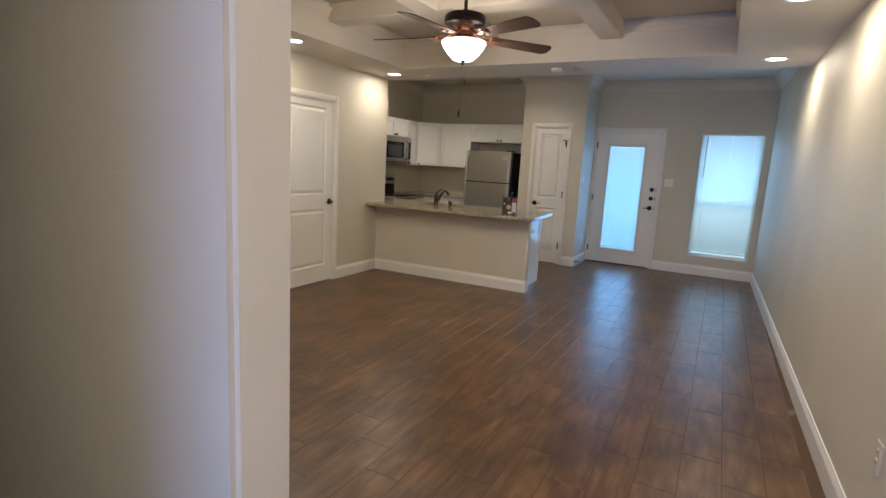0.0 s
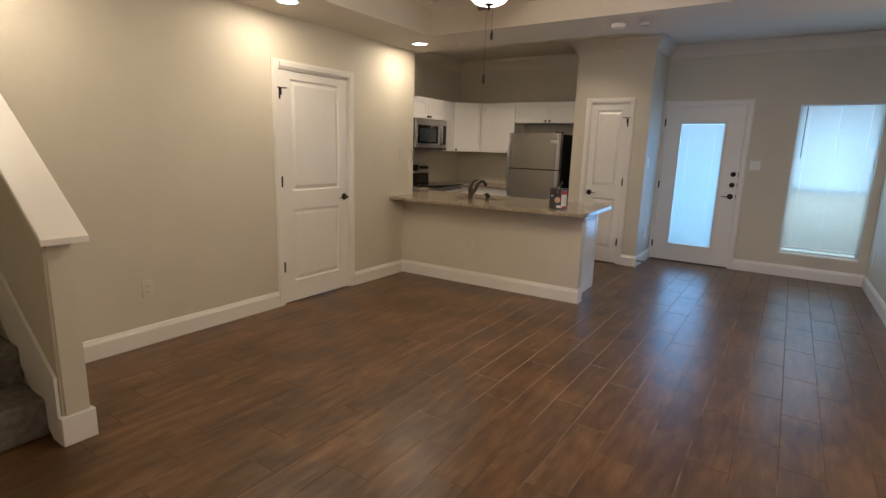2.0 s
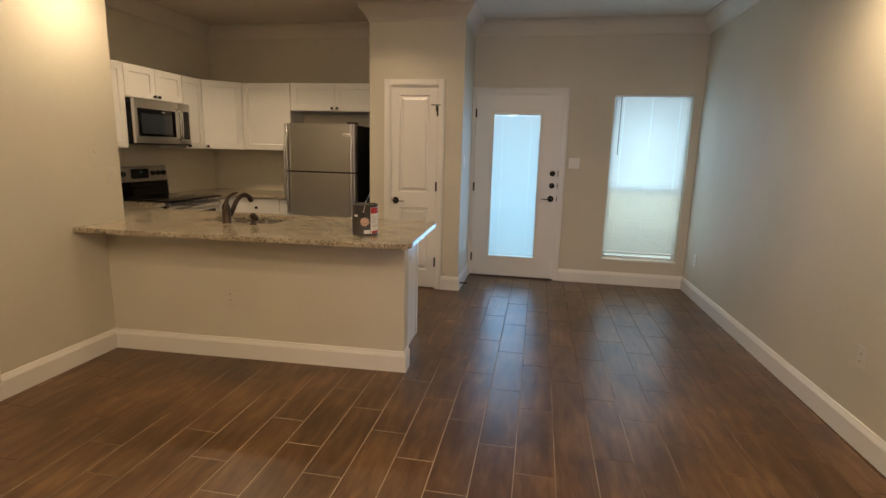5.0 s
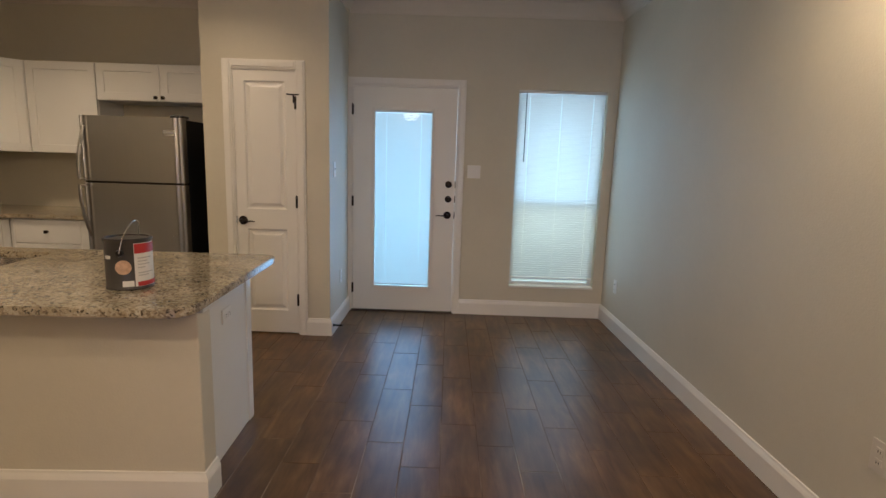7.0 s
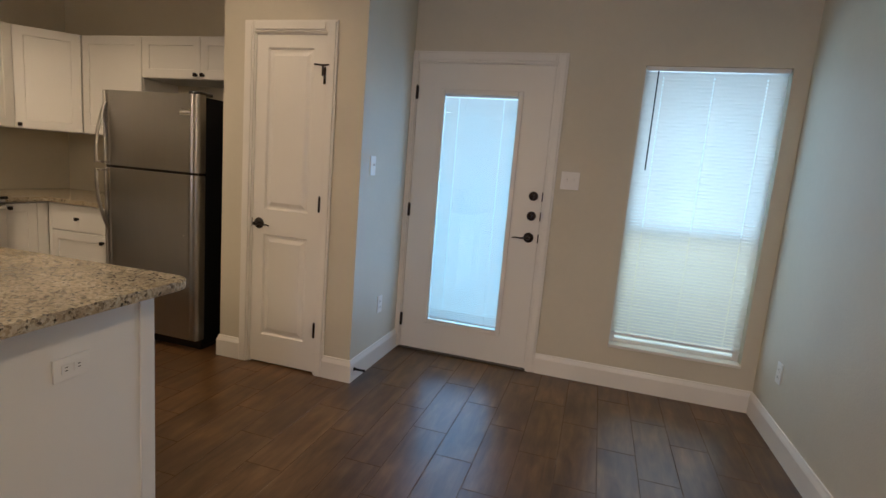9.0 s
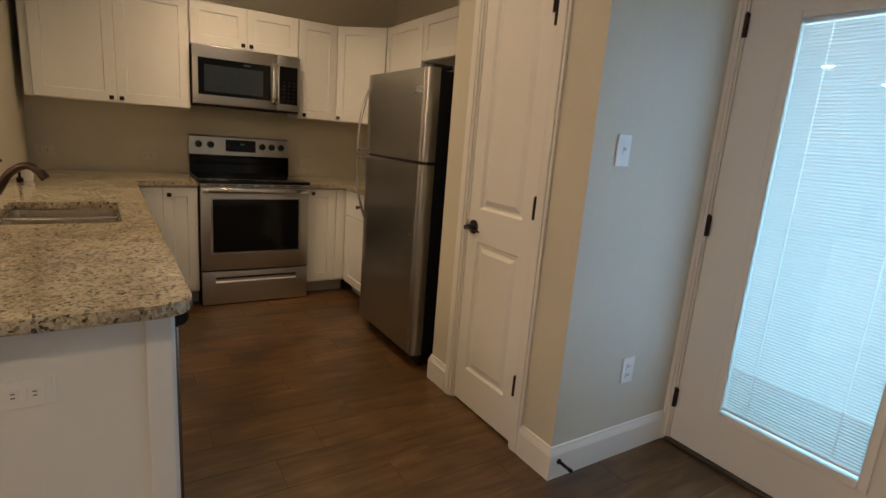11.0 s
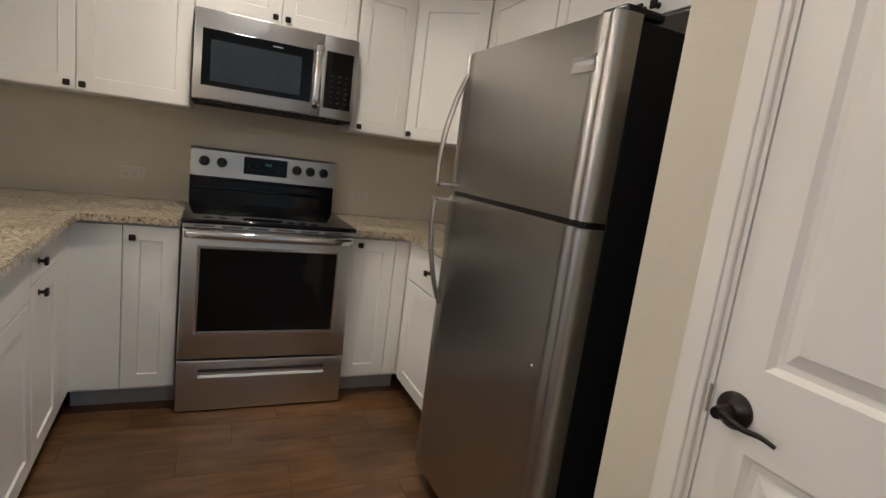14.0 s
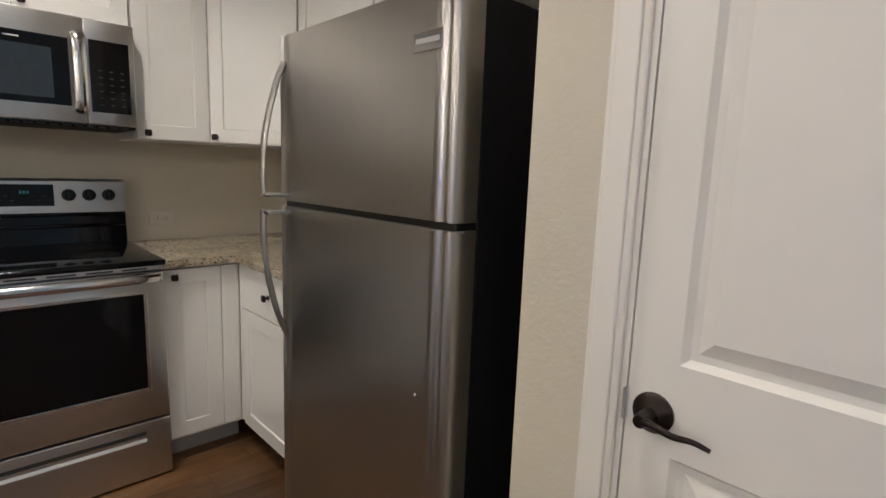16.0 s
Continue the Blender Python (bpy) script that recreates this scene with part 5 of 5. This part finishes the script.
pts = bend([(MX - 0.002, 7.832, MZ0 + 0.055), (MX + 0.035, 7.832, MZ0 + 0.075), (MX + 0.045, 7.832, MZ0 + 0.2), (MX + 0.04, 7.832, MZ1 - 0.085), (MX - 0.002, 7.832, MZ1 - 0.065)])
tube(bm, pts, 0.0125)
bmesh.ops.scale(bm, vec=(1, 1.9, 1), space=Matrix.Translation((0, -7.832, 0)), verts=bm.verts)
part("door_handle", bm, STEEL_BRIGHT, mw, "polished vertical bar handle", smooth=True)
bm = NB()
for k in range(18):
    box(bm, (MX - 0.028, MY0 + 0.03 + k * 0.039, MZ0 + 0.002), (MX - 0.006, MY0 + 0.055 + k * 0.039, MZ0 + 0.012))
part("vent_grille", bm, BLACK, mw, "black lower vent grille")

# ---- refrigerator ----
RX0, RX1, RYF, RYB = -3.357, -2.585, 8.184, 8.955
rf = thing("refrigerator", ((RX0 + RX1) / 2, 8.58, 0), "stainless top-freezer refrigerator with black sides", "refrigerator")
bm = NB()
box(bm, (RX0 + 0.004, RYF + 0.078, 0.03), (RX1 - 0.004, RYB, 1.652), 0.006, 3)
part("body", bm, BLACK_TEX, rf, "black textured cabinet body", smooth=True)
bm = NB()
box(bm, (RX0 + 0.02, RYF + 0.07, 0.0), (RX1 - 0.02, RYB - 0.05, 0.075), 0.003)
part("base_grille", bm, BLACK, rf, "black base grille")


def fridge_door(name, z0, z1):
    """A door with a flat front, ridged bands and rounded edges at both sides."""
    half = [(0.0, 0.072), (0.0, 0.032), (0.002, 0.018), (0.005, 0.009), (0.010, 0.0035), (0.015, 0.001), (0.020, 0.0005), (0.024, 0.003), (0.028, 0.0065),
            (0.033, 0.0075), (0.040, 0.0070), (0.044, 0.0045), (0.048, 0.0015), (0.053, 0.0003), (0.060, 0.0007), (0.065, 0.0030), (0.072, 0.0034)]
    left = [(RX0 + a, RYF + b) for a, b in half]
    right = [(RX1 - a, RYF + b) for a, b in half[::-1]]
    bm = NB()
    prism(bm, left + right, z0, z1)
    es = [e for e in bm.edges if len(e.link_faces) == 2 and abs(e.link_faces[0].normal.z - e.link_faces[1].normal.z) > 0.5 and min(v.co.y for v in e.verts) < RYF + 0.03]
    bmesh.ops.bevel(bm, geom=es, offset=0.0035, segments=2, affect="EDGES")
    return part(name, bm, STEEL, rf, "brushed stainless door", smooth=True)


fd = fridge_door("freezer_door", 1.180, 1.662)
rd = fridge_door("fridge_door", 0.078, 1.163)
bm = NB()
box(bm, (RX0 + 0.012, RYF + 0.02, 1.155), (RX1 - 0.012, RYF + 0.078, 1.19))
part("door_gasket", bm, BLACK, rf, "black gap between doors")


def fridge_handle(parent, z_far, z_near):
    """A flat bowed bar: fixed to the door at z_far, standing off it at z_near."""
    hx = RX0 + 0.038
    dz = z_near - z_far
    path = bend([(hx, RYF + 0.002, z_far), (hx - 0.004, RYF - 0.025, z_far + dz * 0.18), (hx - 0.012, RYF - 0.052, z_far + dz * 0.5), (hx - 0.016, RYF - 0.062, z_far + dz * 0.8), (hx - 0.016, RYF - 0.060, z_near)], 6)
    bm = NB()
    rows = []
    for i, p in enumerate(path):
        d = (path[min(i + 1, len(path) - 1)] - path[max(i - 1, 0)]).normalized()
        n = Vector((1, 0, 0)).cross(d).normalized()
        ring = []
        for k in range(12):
            a = 2 * math.pi * k / 12
            ring.append(bm.verts.new(p + Vector((1, 0, 0)) * 0.0135 * math.cos(a) + n * 0.0085 * math.sin(a)))
        rows.append(ring)
    for a, b in zip(rows, rows[1:]):
        for k in range(12):
            bm.faces.new((a[k], a[(k + 1) % 12], b[(k + 1) % 12], b[k]))
    bm.faces.new(rows[0][::-1]), bm.faces.new(rows[-1])
    bmesh.ops.recalc_face_normals(bm, faces=bm.faces)
    s = 0.012 if dz < 0 else -0.012
    h = part("handle", bm, STEEL, parent, "bowed stainless bar handle", smooth=True)
    bm = NB()
    box(bm, (hx - 0.026, RYF - 0.066, min(z_near, z_near + s)), (hx + 0.03, RYF + 0.004, max(z_near, z_near + s)), 0.003)
    part("handle_bracket", bm, STEEL_BRIGHT, parent, "bright handle bracket", smooth=True)


fridge_handle(fd, 1.585, 1.192)
fridge_handle(rd, 0.755, 1.152)
bm = NB()
box(bm, (-2.723, RYF - 0.001, 1.530), (-2.633, RYF + 0.005, 1.570), 0.001)
lb = part("name_plate", bm, STEEL_BRIGHT, fd, "small silver name plate")
bm = NB()
box(bm, (-2.715, RYF - 0.0016, 1.546), (-2.641, RYF - 0.0008, 1.557))
part("logo_bar", bm, TOEKICK, lb, "grey maker's mark")
bm = NB()
cyl(bm, (-2.69, RYF + 0.0015, 0.775), (-2.69, RYF + 0.005, 0.775), 0.0038, seg=14)
part("sticker_dot", bm, WHITE, rd, "tiny pale sticker spot")
for x0, x1 in ((RX1 - 0.10, RX1 - 0.01),):
    bm = NB()
    box(bm, (x0, RYF + 0.03, 1.660), (x1, RYF + 0.15, 1.682), 0.008, 3)
    part("hinge_cover", bm, BLACK, rf, "black top hinge cover", smooth=True)
bm = NB()
box(bm, (RX1 - 0.075, RYF + 0.02, 1.163), (RX1 - 0.008, RYF + 0.07, 1.176), 0.002)
part("middle_hinge", bm, BLACK, rf)

# ---- dishwasher ----
dx0, dx1, dyf = -2.325, -1.737, 6.968
dw = thing("dishwasher", (-1.91, 6.63, 0), "stainless dishwasher with black control strip", "dishwasher")
bm = NB()
box(bm, (dx0 + 0.004, KY1 + 0.005, 0.03), (dx1 - 0.004, dyf - 0.035, 0.852))
part("tub", bm, BLACK_TEX, dw, "dark tub body")
bm = NB()
box(bm, (dx0 + 0.004, dyf - 0.035, 0.115), (dx1 - 0.004, dyf, 0.725), 0.006, 3)
part("door_panel", bm, STEEL_REFLECT_DARK, dw, "stainless door panel", smooth=True)
bm = NB()
vs = [bm.verts.new((dx0 + 0.004, y, z)) for y, z in ((dyf - 0.035, 0.727), (dyf + 0.012, 0.727), (dyf + 0.028, 0.745), (dyf + 0.018, 0.840), (dyf + 0.008, 0.852), (dyf - 0.035, 0.854))]
f0 = bm.faces.new(vs)
ex = bmesh.ops.extrude_face_region(bm, geom=[f0])
bmesh.ops.translate(bm, verts=[g for g in ex["geom"] if isinstance(g, bmesh.types.BMVert)], vec=(dx1 - dx0 - 0.008, 0, 0))
bmesh.ops.recalc_face_normals(bm, faces=bm.faces)
bmesh.ops.bevel(bm, geom=bm.edges[:], offset=0.003, segments=2, affect="EDGES")
cs = part("control_strip", bm, BLACK, dw, "black plastic control strip", smooth=True)
bm = NB()
box(bm, (-1.955, dyf + 0.0215, 0.80), (-1.90, dyf + 0.0245, 0.808))
part("logo_bar", bm, PLASTIC, cs, "small white maker's mark")
for k in range(4):
    bm = NB()
    box(bm, (-2.06 - 0.035 * k, dyf + 0.0205, 0.81), (-2.045 - 0.035 * k, dyf + 0.0235, 0.82), 0.001)
    part("button", bm, KEYMARK, cs)
bm = NB()
box(bm, (dx0 + 0.01, dyf - 0.09, 0.0), (dx1 - 0.01, dyf - 0.06, 0.112))
part("toe_plate", bm, BLACK, dw)
skew(dw)

# ---- switches and outlets ----


def plate(name, at, out, w, h, kind, label, mat=None):
    """A wall plate with rockers, toggles or sockets. at: its centre on the wall; out: the wall's normal."""
    rz = {(0, -1): 0, (1, 0): 90, (0, 1): 180, (-1, 0): -90}[out]
    m = Matrix.Translation(at) @ pose(0, 0, 0, 0, 0, rz)
    ob = thing(name, at, label, "outlet" if "outlet" in name else "switch")

    def put(pname, bm, mt):
        bmesh.ops.transform(bm, matrix=m, verts=bm.verts)
        return part(pname, bm, mt, ob)
    mat = mat or PLASTIC
    put("cover_plate", box(NB(), (-w / 2, -0.006, -h / 2), (w / 2, 0.0, h / 2), 0.003), mat)
    wide = w > h
    if kind == "outlet":
        for s in (-1, 1):
            c = (s * 0.02, 0) if wide else (0, s * 0.02)
            sock = put("socket", box(NB(), (c[0] - 0.015, -0.0085, c[1] - 0.014), (c[0] + 0.015, -0.005, c[1] + 0.014), 0.002), mat)
            bm = NB()
            for d in (-0.005, 0.005):
                a, b = (0.0, d) if wide else (d, 0.0)
                box(bm, (c[0] + a - 0.0012 - (0.003 if wide else 0), -0.0092, c[1] + b - 0.0012 - (0 if wide else 0.003)), (c[0] + a + 0.0012 + (0.003 if wide else 0), -0.008, c[1] + b + 0.0012 + (0 if wide else 0.003)))
            bmesh.ops.transform(bm, matrix=m, verts=bm.verts)
            part("slot", bm, SLOT, sock)
    else:
        n = int(kind)
        for k in range(n):
            c = (k - (n - 1) / 2) * 0.046
            put("toggle_seat", box(NB(), (c - 0.006, -0.0075, -0.013), (c + 0.006, -0.005, 0.013), 0.001), mat)
            bm = NB()
            box(bm, (c - 0.004, -0.018, 0.0), (c + 0.004, -0.006, 0.009), 0.002)
            put("toggle", bm, mat)
        for s in (-1, 1):
            bm = NB()
            cyl(bm, (0 if n == 1 else -0.023, -0.0058, s * 0.03), (0 if n == 1 else -0.023, -0.0066, s * 0.03), 0.003, seg=8)
            put("screw", bm, mat)
    return ob


PW, PH = 0.072, 0.116
plate("wall_outlet", (XL, 3.262, 0.405), (1, 0), PW, PH, "outlet", "painted-over duplex outlet above the baseboard", IVORY)
e1 = plate("wall_outlet", (XR, 5.956, 0.45), (-1, 0), PW, PH, "outlet", "painted-over duplex outlet on the long wall", IVORY)
e2 = plate("wall_outlet", (XR, 8.637, 0.39), (-1, 0), PW, PH, "outlet", "white duplex outlet near the window")
e3 = plate("wall_outlet", (XR, 2.93, 0.46), (-1, 0), PW, PH, "outlet", "painted-over outlet low on the long wall", PAINT)
for e in (e1, e2, e3):
    east(e)
plate("light_switch", (-0.368, YF, 1.325), (0, -1), 0.118, PH, "2", "white double toggle switch beside the entry door")
plate("light_switch", (PX1, 8.41, 1.318), (1, 0), PW, PH, "1", "white toggle switch on the pantry side")
plate("wall_outlet", (PX1, 8.645, 0.402), (1, 0), PW, PH, "outlet", "white duplex outlet on the pantry side")
plate("light_switch", (XL, 6.08, 1.352), (1, 0), PW, PH, "1", "painted-over toggle switch above the bar", PAINT)
plate("light_switch", (XL, 6.208, 1.215), (1, 0), PW, PH, "1", "ivory switch plate above the counter", IVORY)
skew(plate("wall_outlet", (KX1 - 0.064, 6.63, 0.665), (1, 0), PH, PW, "outlet", "white outlet set sideways in the end panel", CABINET))
skew(plate("wall_outlet", (-2.718, KY0, 0.428), (0, -1), PW, PH, "outlet", "painted-over outlet on the half wall", PAINT))
plate("wall_outlet", (XK, 6.375, 1.018), (1, 0), PH, PW, "outlet", "painted-over outlet on the kitchen wall", IVORY)
plate("wall_outlet", (XK, 7.0, 1.012), (1, 0), PH, PW, "outlet", "painted-over outlet behind the counter", IVORY)
plate("wall_outlet", (XK, 8.203, 1.0), (1, 0), PH, PW, "outlet", "painted-over outlet beside the range", IVORY)
plate("wall_outlet", (-3.75, YF, 1.0), (0, -1), PH, PW, "outlet", "painted-over outlet behind the corner counter", IVORY)

# spring door stop on the pantry baseboard
ds = thing("spring_door_stop", (PX1 + 0.016, 8.285, 0.075), "dark spring door stop on the baseboard", "door stop")
bm = NB()
lathe(bm, [(0.012, 0), (0.012, 0.004), (0.008, 0.007), (0.0075, 0.012), (0.0065, 0.055), (0.0085, 0.058), (0.0085, 0.072), (0.004, 0.075)], Matrix.Translation((PX1 + 0.016, 8.285, 0.075)) @ pose(0, 0, 0, 0, 90, 0), 16)
part("spring", bm, BRONZE, ds, smooth=True)

# ---- ceiling fixtures ----
# the fixture at (0.3, 0.1) is out of view, added for the hall's fill
for x, y, LOWZ in [(*p, LOW) for p in (*DOWNLIGHTS, (0.3, 0.1))] + [(*p, HIGH) for p in KITCHEN_LIGHTS]:
    dl_ = thing("recessed_downlight", (x, y, LOWZ), "lit round recessed ceiling light with white trim", "ceiling light", "recessed lights")
    bm = NB()
    lathe(bm, [(0.072, -0.001), (0.095, -0.001), (0.093, -0.006), (0.078, -0.008), (0.072, -0.004)], Matrix.Translation((x, y, LOWZ)), 36)
    part("trim_ring", bm, PLASTIC, dl_, smooth=True)
    bm = NB()
    lathe(bm, [(0.071, -0.001), (0.071, -0.004), (0.04, -0.006), (0.002, -0.0065)], Matrix.Translation((x, y, LOWZ)), 36)
    q = part("lens", bm, LENS, dl_, "glowing diffuser", smooth=True)
    q.visible_shadow = False
sd = thing("smoke_detector", (-1.31, 6.01, LOW), "small white smoke detector on the ceiling", "smoke detector")
bm = NB()
lathe(bm, [(0.055, 0), (0.055, -0.012), (0.048, -0.03), (0.02, -0.035), (0.002, -0.035)], Matrix.Translation((-1.31, 6.01, LOW)), 32)
part("case", bm, PLASTIC, sd, smooth=True)
vt = thing("ceiling_sprinkler", (-1.10, 6.02, LOW), "small round ceiling sprinkler plate", "sprinkler")
bm = NB()
lathe(bm, [(0.05, 0), (0.05, -0.004), (0.035, -0.012), (0.033, -0.03), (0.002, -0.032)], Matrix.Translation((-1.10, 6.02, LOW)), 32)
part("cover", bm, TOEKICK, vt, smooth=True)
vt = thing("ceiling_sprinkler", (-2.9, 6.1, LOW), "small white ceiling sprinkler head", "sprinkler")
bm = NB()
lathe(bm, [(0.035, 0), (0.035, -0.004), (0.012, -0.01), (0.010, -0.035), (0.018, -0.037), (0.002, -0.04)], Matrix.Translation((-2.9, 6.1, LOW)), 24)
part("cover", bm, PLASTIC, vt, smooth=True)

# ceiling fan
fn = thing("ceiling_fan", (FAN[0], FAN[1], TZ), "bronze five-blade ceiling fan with lit glass bowl", "ceiling fan")
F = Matrix.Translation((FAN[0], FAN[1], 0))
bm = NB()
lathe(bm, [(0.002, 2.715), (0.03, 2.72), (0.055, 2.745), (0.068, 2.78), (0.068, 2.799)], F)
part("canopy", bm, BRONZE, fn, smooth=True)
part("downrod", cyl(NB(), (*FAN, 2.47), (*FAN, 2.73), 0.012, seg=16), BRONZE, fn, smooth=True)
bm = NB()
lathe(bm, [(0.02, 2.366), (0.115, 2.368), (0.136, 2.374), (0.142, 2.388), (0.141, 2.418), (0.130, 2.434), (0.06, 2.446), (0.025, 2.464), (0.014, 2.475)], F, 40)
part("motor_housing", bm, BRONZE, fn, smooth=True)
bm = NB()
lathe(bm, [(0.012, 2.262), (0.075, 2.266), (0.085, 2.281), (0.062, 2.301), (0.058, 2.33), (0.07, 2.352), (0.075, 2.367), (0.02, 2.368)], F, 36)
part("switch_housing", bm, COPPER, fn, smooth=True)
for k in range(5):
    R = F @ pose(0, 0, -0.03, 0, 0, 48 + 72 * k)
    bm = NB()
    pts = bend([(0.06, 0, 2.37), (0.11, 0.012, 2.335), (0.16, 0.0, 2.322), (0.205, 0, 2.322)], 5)
    tube(bm, pts, [0.010, 0.010, 0.009, 0.009, 0.009, 0.008, 0.008, 0.008, 0.008, 0.008, 0.009, 0.010, 0.011, 0.012, 0.013, 0.014], 10)
    box(bm, (0.185, -0.042, 2.317), (0.255, 0.042, 2.321), 0.002)
    bmesh.ops.transform(bm, matrix=R, verts=bm.verts)
    part("blade_bracket", bm, COPPER, fn, smooth=True)
    bm = NB()
    prism(bm, rounded([(0.19, -0.052), (0.635, -0.068), (0.665, -0.045), (0.665, 0.045), (0.635, 0.068), (0.19, 0.052)], [0.012, 0.012, 0.03, 0.03, 0.012, 0.012], 4), -0.003, 0.003)
    bmesh.ops.transform(bm, matrix=R @ Matrix.Translation((0, 0, 2.328)) @ pose(0, 0, 0, -12, 1.2, 0), verts=bm.verts)
    part("blade", bm, BLADE, fn)
bm = NB()
prof = [(0.075, 2.262), (0.151, 2.260), (0.154, 2.252), (0.148, 2.238), (0.130, 2.208), (0.103, 2.174), (0.074, 2.146), (0.060, 2.140), (0.012, 2.138)]
lathe(bm, prof[::-1], F, 48)
bw = part("light_bowl", bm, BOWL, fn, "glowing frosted glass bowl", smooth=True)
bw.visible_shadow = False
bm = NB()
lathe(bm, [(0.002, 2.108), (0.006, 2.112), (0.008, 2.120), (0.005, 2.127), (0.016, 2.134), (0.028, 2.140), (0.02, 2.146)], F, 20)
part("finial", bm, BRONZE, fn, smooth=True)
for dx, dy, z0 in ((0.02, -0.058, 1.752), (0.005, 0.03, 1.975)):
    bm = NB()
    x, y = FAN[0] + dx, FAN[1] + dy
    tube(bm, [(x, y, 2.30), (x, y, z0 + 0.05)], 0.0007, 6)
    lathe(bm, [(0.001, z0), (0.006, z0 + 0.006), (0.0065, z0 + 0.03), (0.004, z0 + 0.046), (0.0015, z0 + 0.052)], Matrix.Translation((x, y, 0)), 12)
    part("pull_chain", bm, BRONZE, fn, "thin pull chain with dark fob", smooth=True)

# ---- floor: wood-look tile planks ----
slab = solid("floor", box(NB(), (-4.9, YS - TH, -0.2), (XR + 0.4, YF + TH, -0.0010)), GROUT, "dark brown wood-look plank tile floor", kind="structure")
PLW, PLL, GAP = 0.185, 0.61, 0.0039


def plank_geometry(bm, cx, cy, w, l):
    """One tile: a top face and a small worn edge down to the grout."""
    t = [bm.verts.new((cx + sx * (w / 2 - 0.0008), cy + sy * (l / 2 - 0.0008), 0.0)) for sx, sy in ((-1, -1), (1, -1), (1, 1), (-1, 1))]
    b = [bm.verts.new((cx + sx * w / 2, cy + sy * l / 2, -0.0007)) for sx, sy in ((-1, -1), (1, -1), (1, 1), (-1, 1))]
    d = [bm.verts.new((cx + sx * w / 2, cy + sy * l / 2, -0.01)) for sx, sy in ((-1, -1), (1, -1), (1, 1), (-1, 1))]
    bm.faces.new(t)
    for p, q in ((t, b), (b, d)):
        for k in range(4):
            bm.faces.new((q[k], q[(k + 1) % 4], p[(k + 1) % 4], p[k]))


bm = NB()
plank_geometry(bm, 0, 0, PLW - GAP, PLL - GAP)
plank_me = bpy.data.meshes.new("plank")
bm.to_mesh(plank_me)
bm.free()
plank_me.materials.append(PLANK)
rest = NB()
count = 0
for i in range(-15, 16):
    x = -2.065 + PLW * (i + 0.5)
    if x < -4.9 or x > XR + 0.3:
        continue
    y0 = 5.48 - (i % 3) * PLL / 3
    for j in range(-12, 8):
        y = y0 + PLL * (j + 0.5)
        if y + PLL / 2 < YS + 0.01 or y - PLL / 2 > YF - 0.01:
            continue
        if y - PLL / 2 < YS - 0.06:
            high = y + PLL / 2 - GAP / 2
            plank_geometry(rest, x, (high + YS - 0.06) / 2, PLW - GAP, high - YS + 0.06)
            continue
        if y > YF + 0.05:
            low = y - PLL / 2 + GAP / 2
            plank_geometry(rest, x, (low + YF + 0.06) / 2, PLW - GAP, YF + 0.06 - low)
            continue
        near = (x > -3.7 and 2.9 < y) or (-1.6 < x and 2.2 < y <= 2.9)
        if near and count < 300 and not (KX1 > x and 6.32 < y < 6.6):
            ob = new("plank", plank_me)
            ob.parent = slab
            ob.location = (x, y, 0)
            count += 1
        else:
            plank_geometry(rest, x, y, PLW - GAP, PLL - GAP)
part("planks_beyond", rest, PLANK, slab)["kind"] = "stuff"
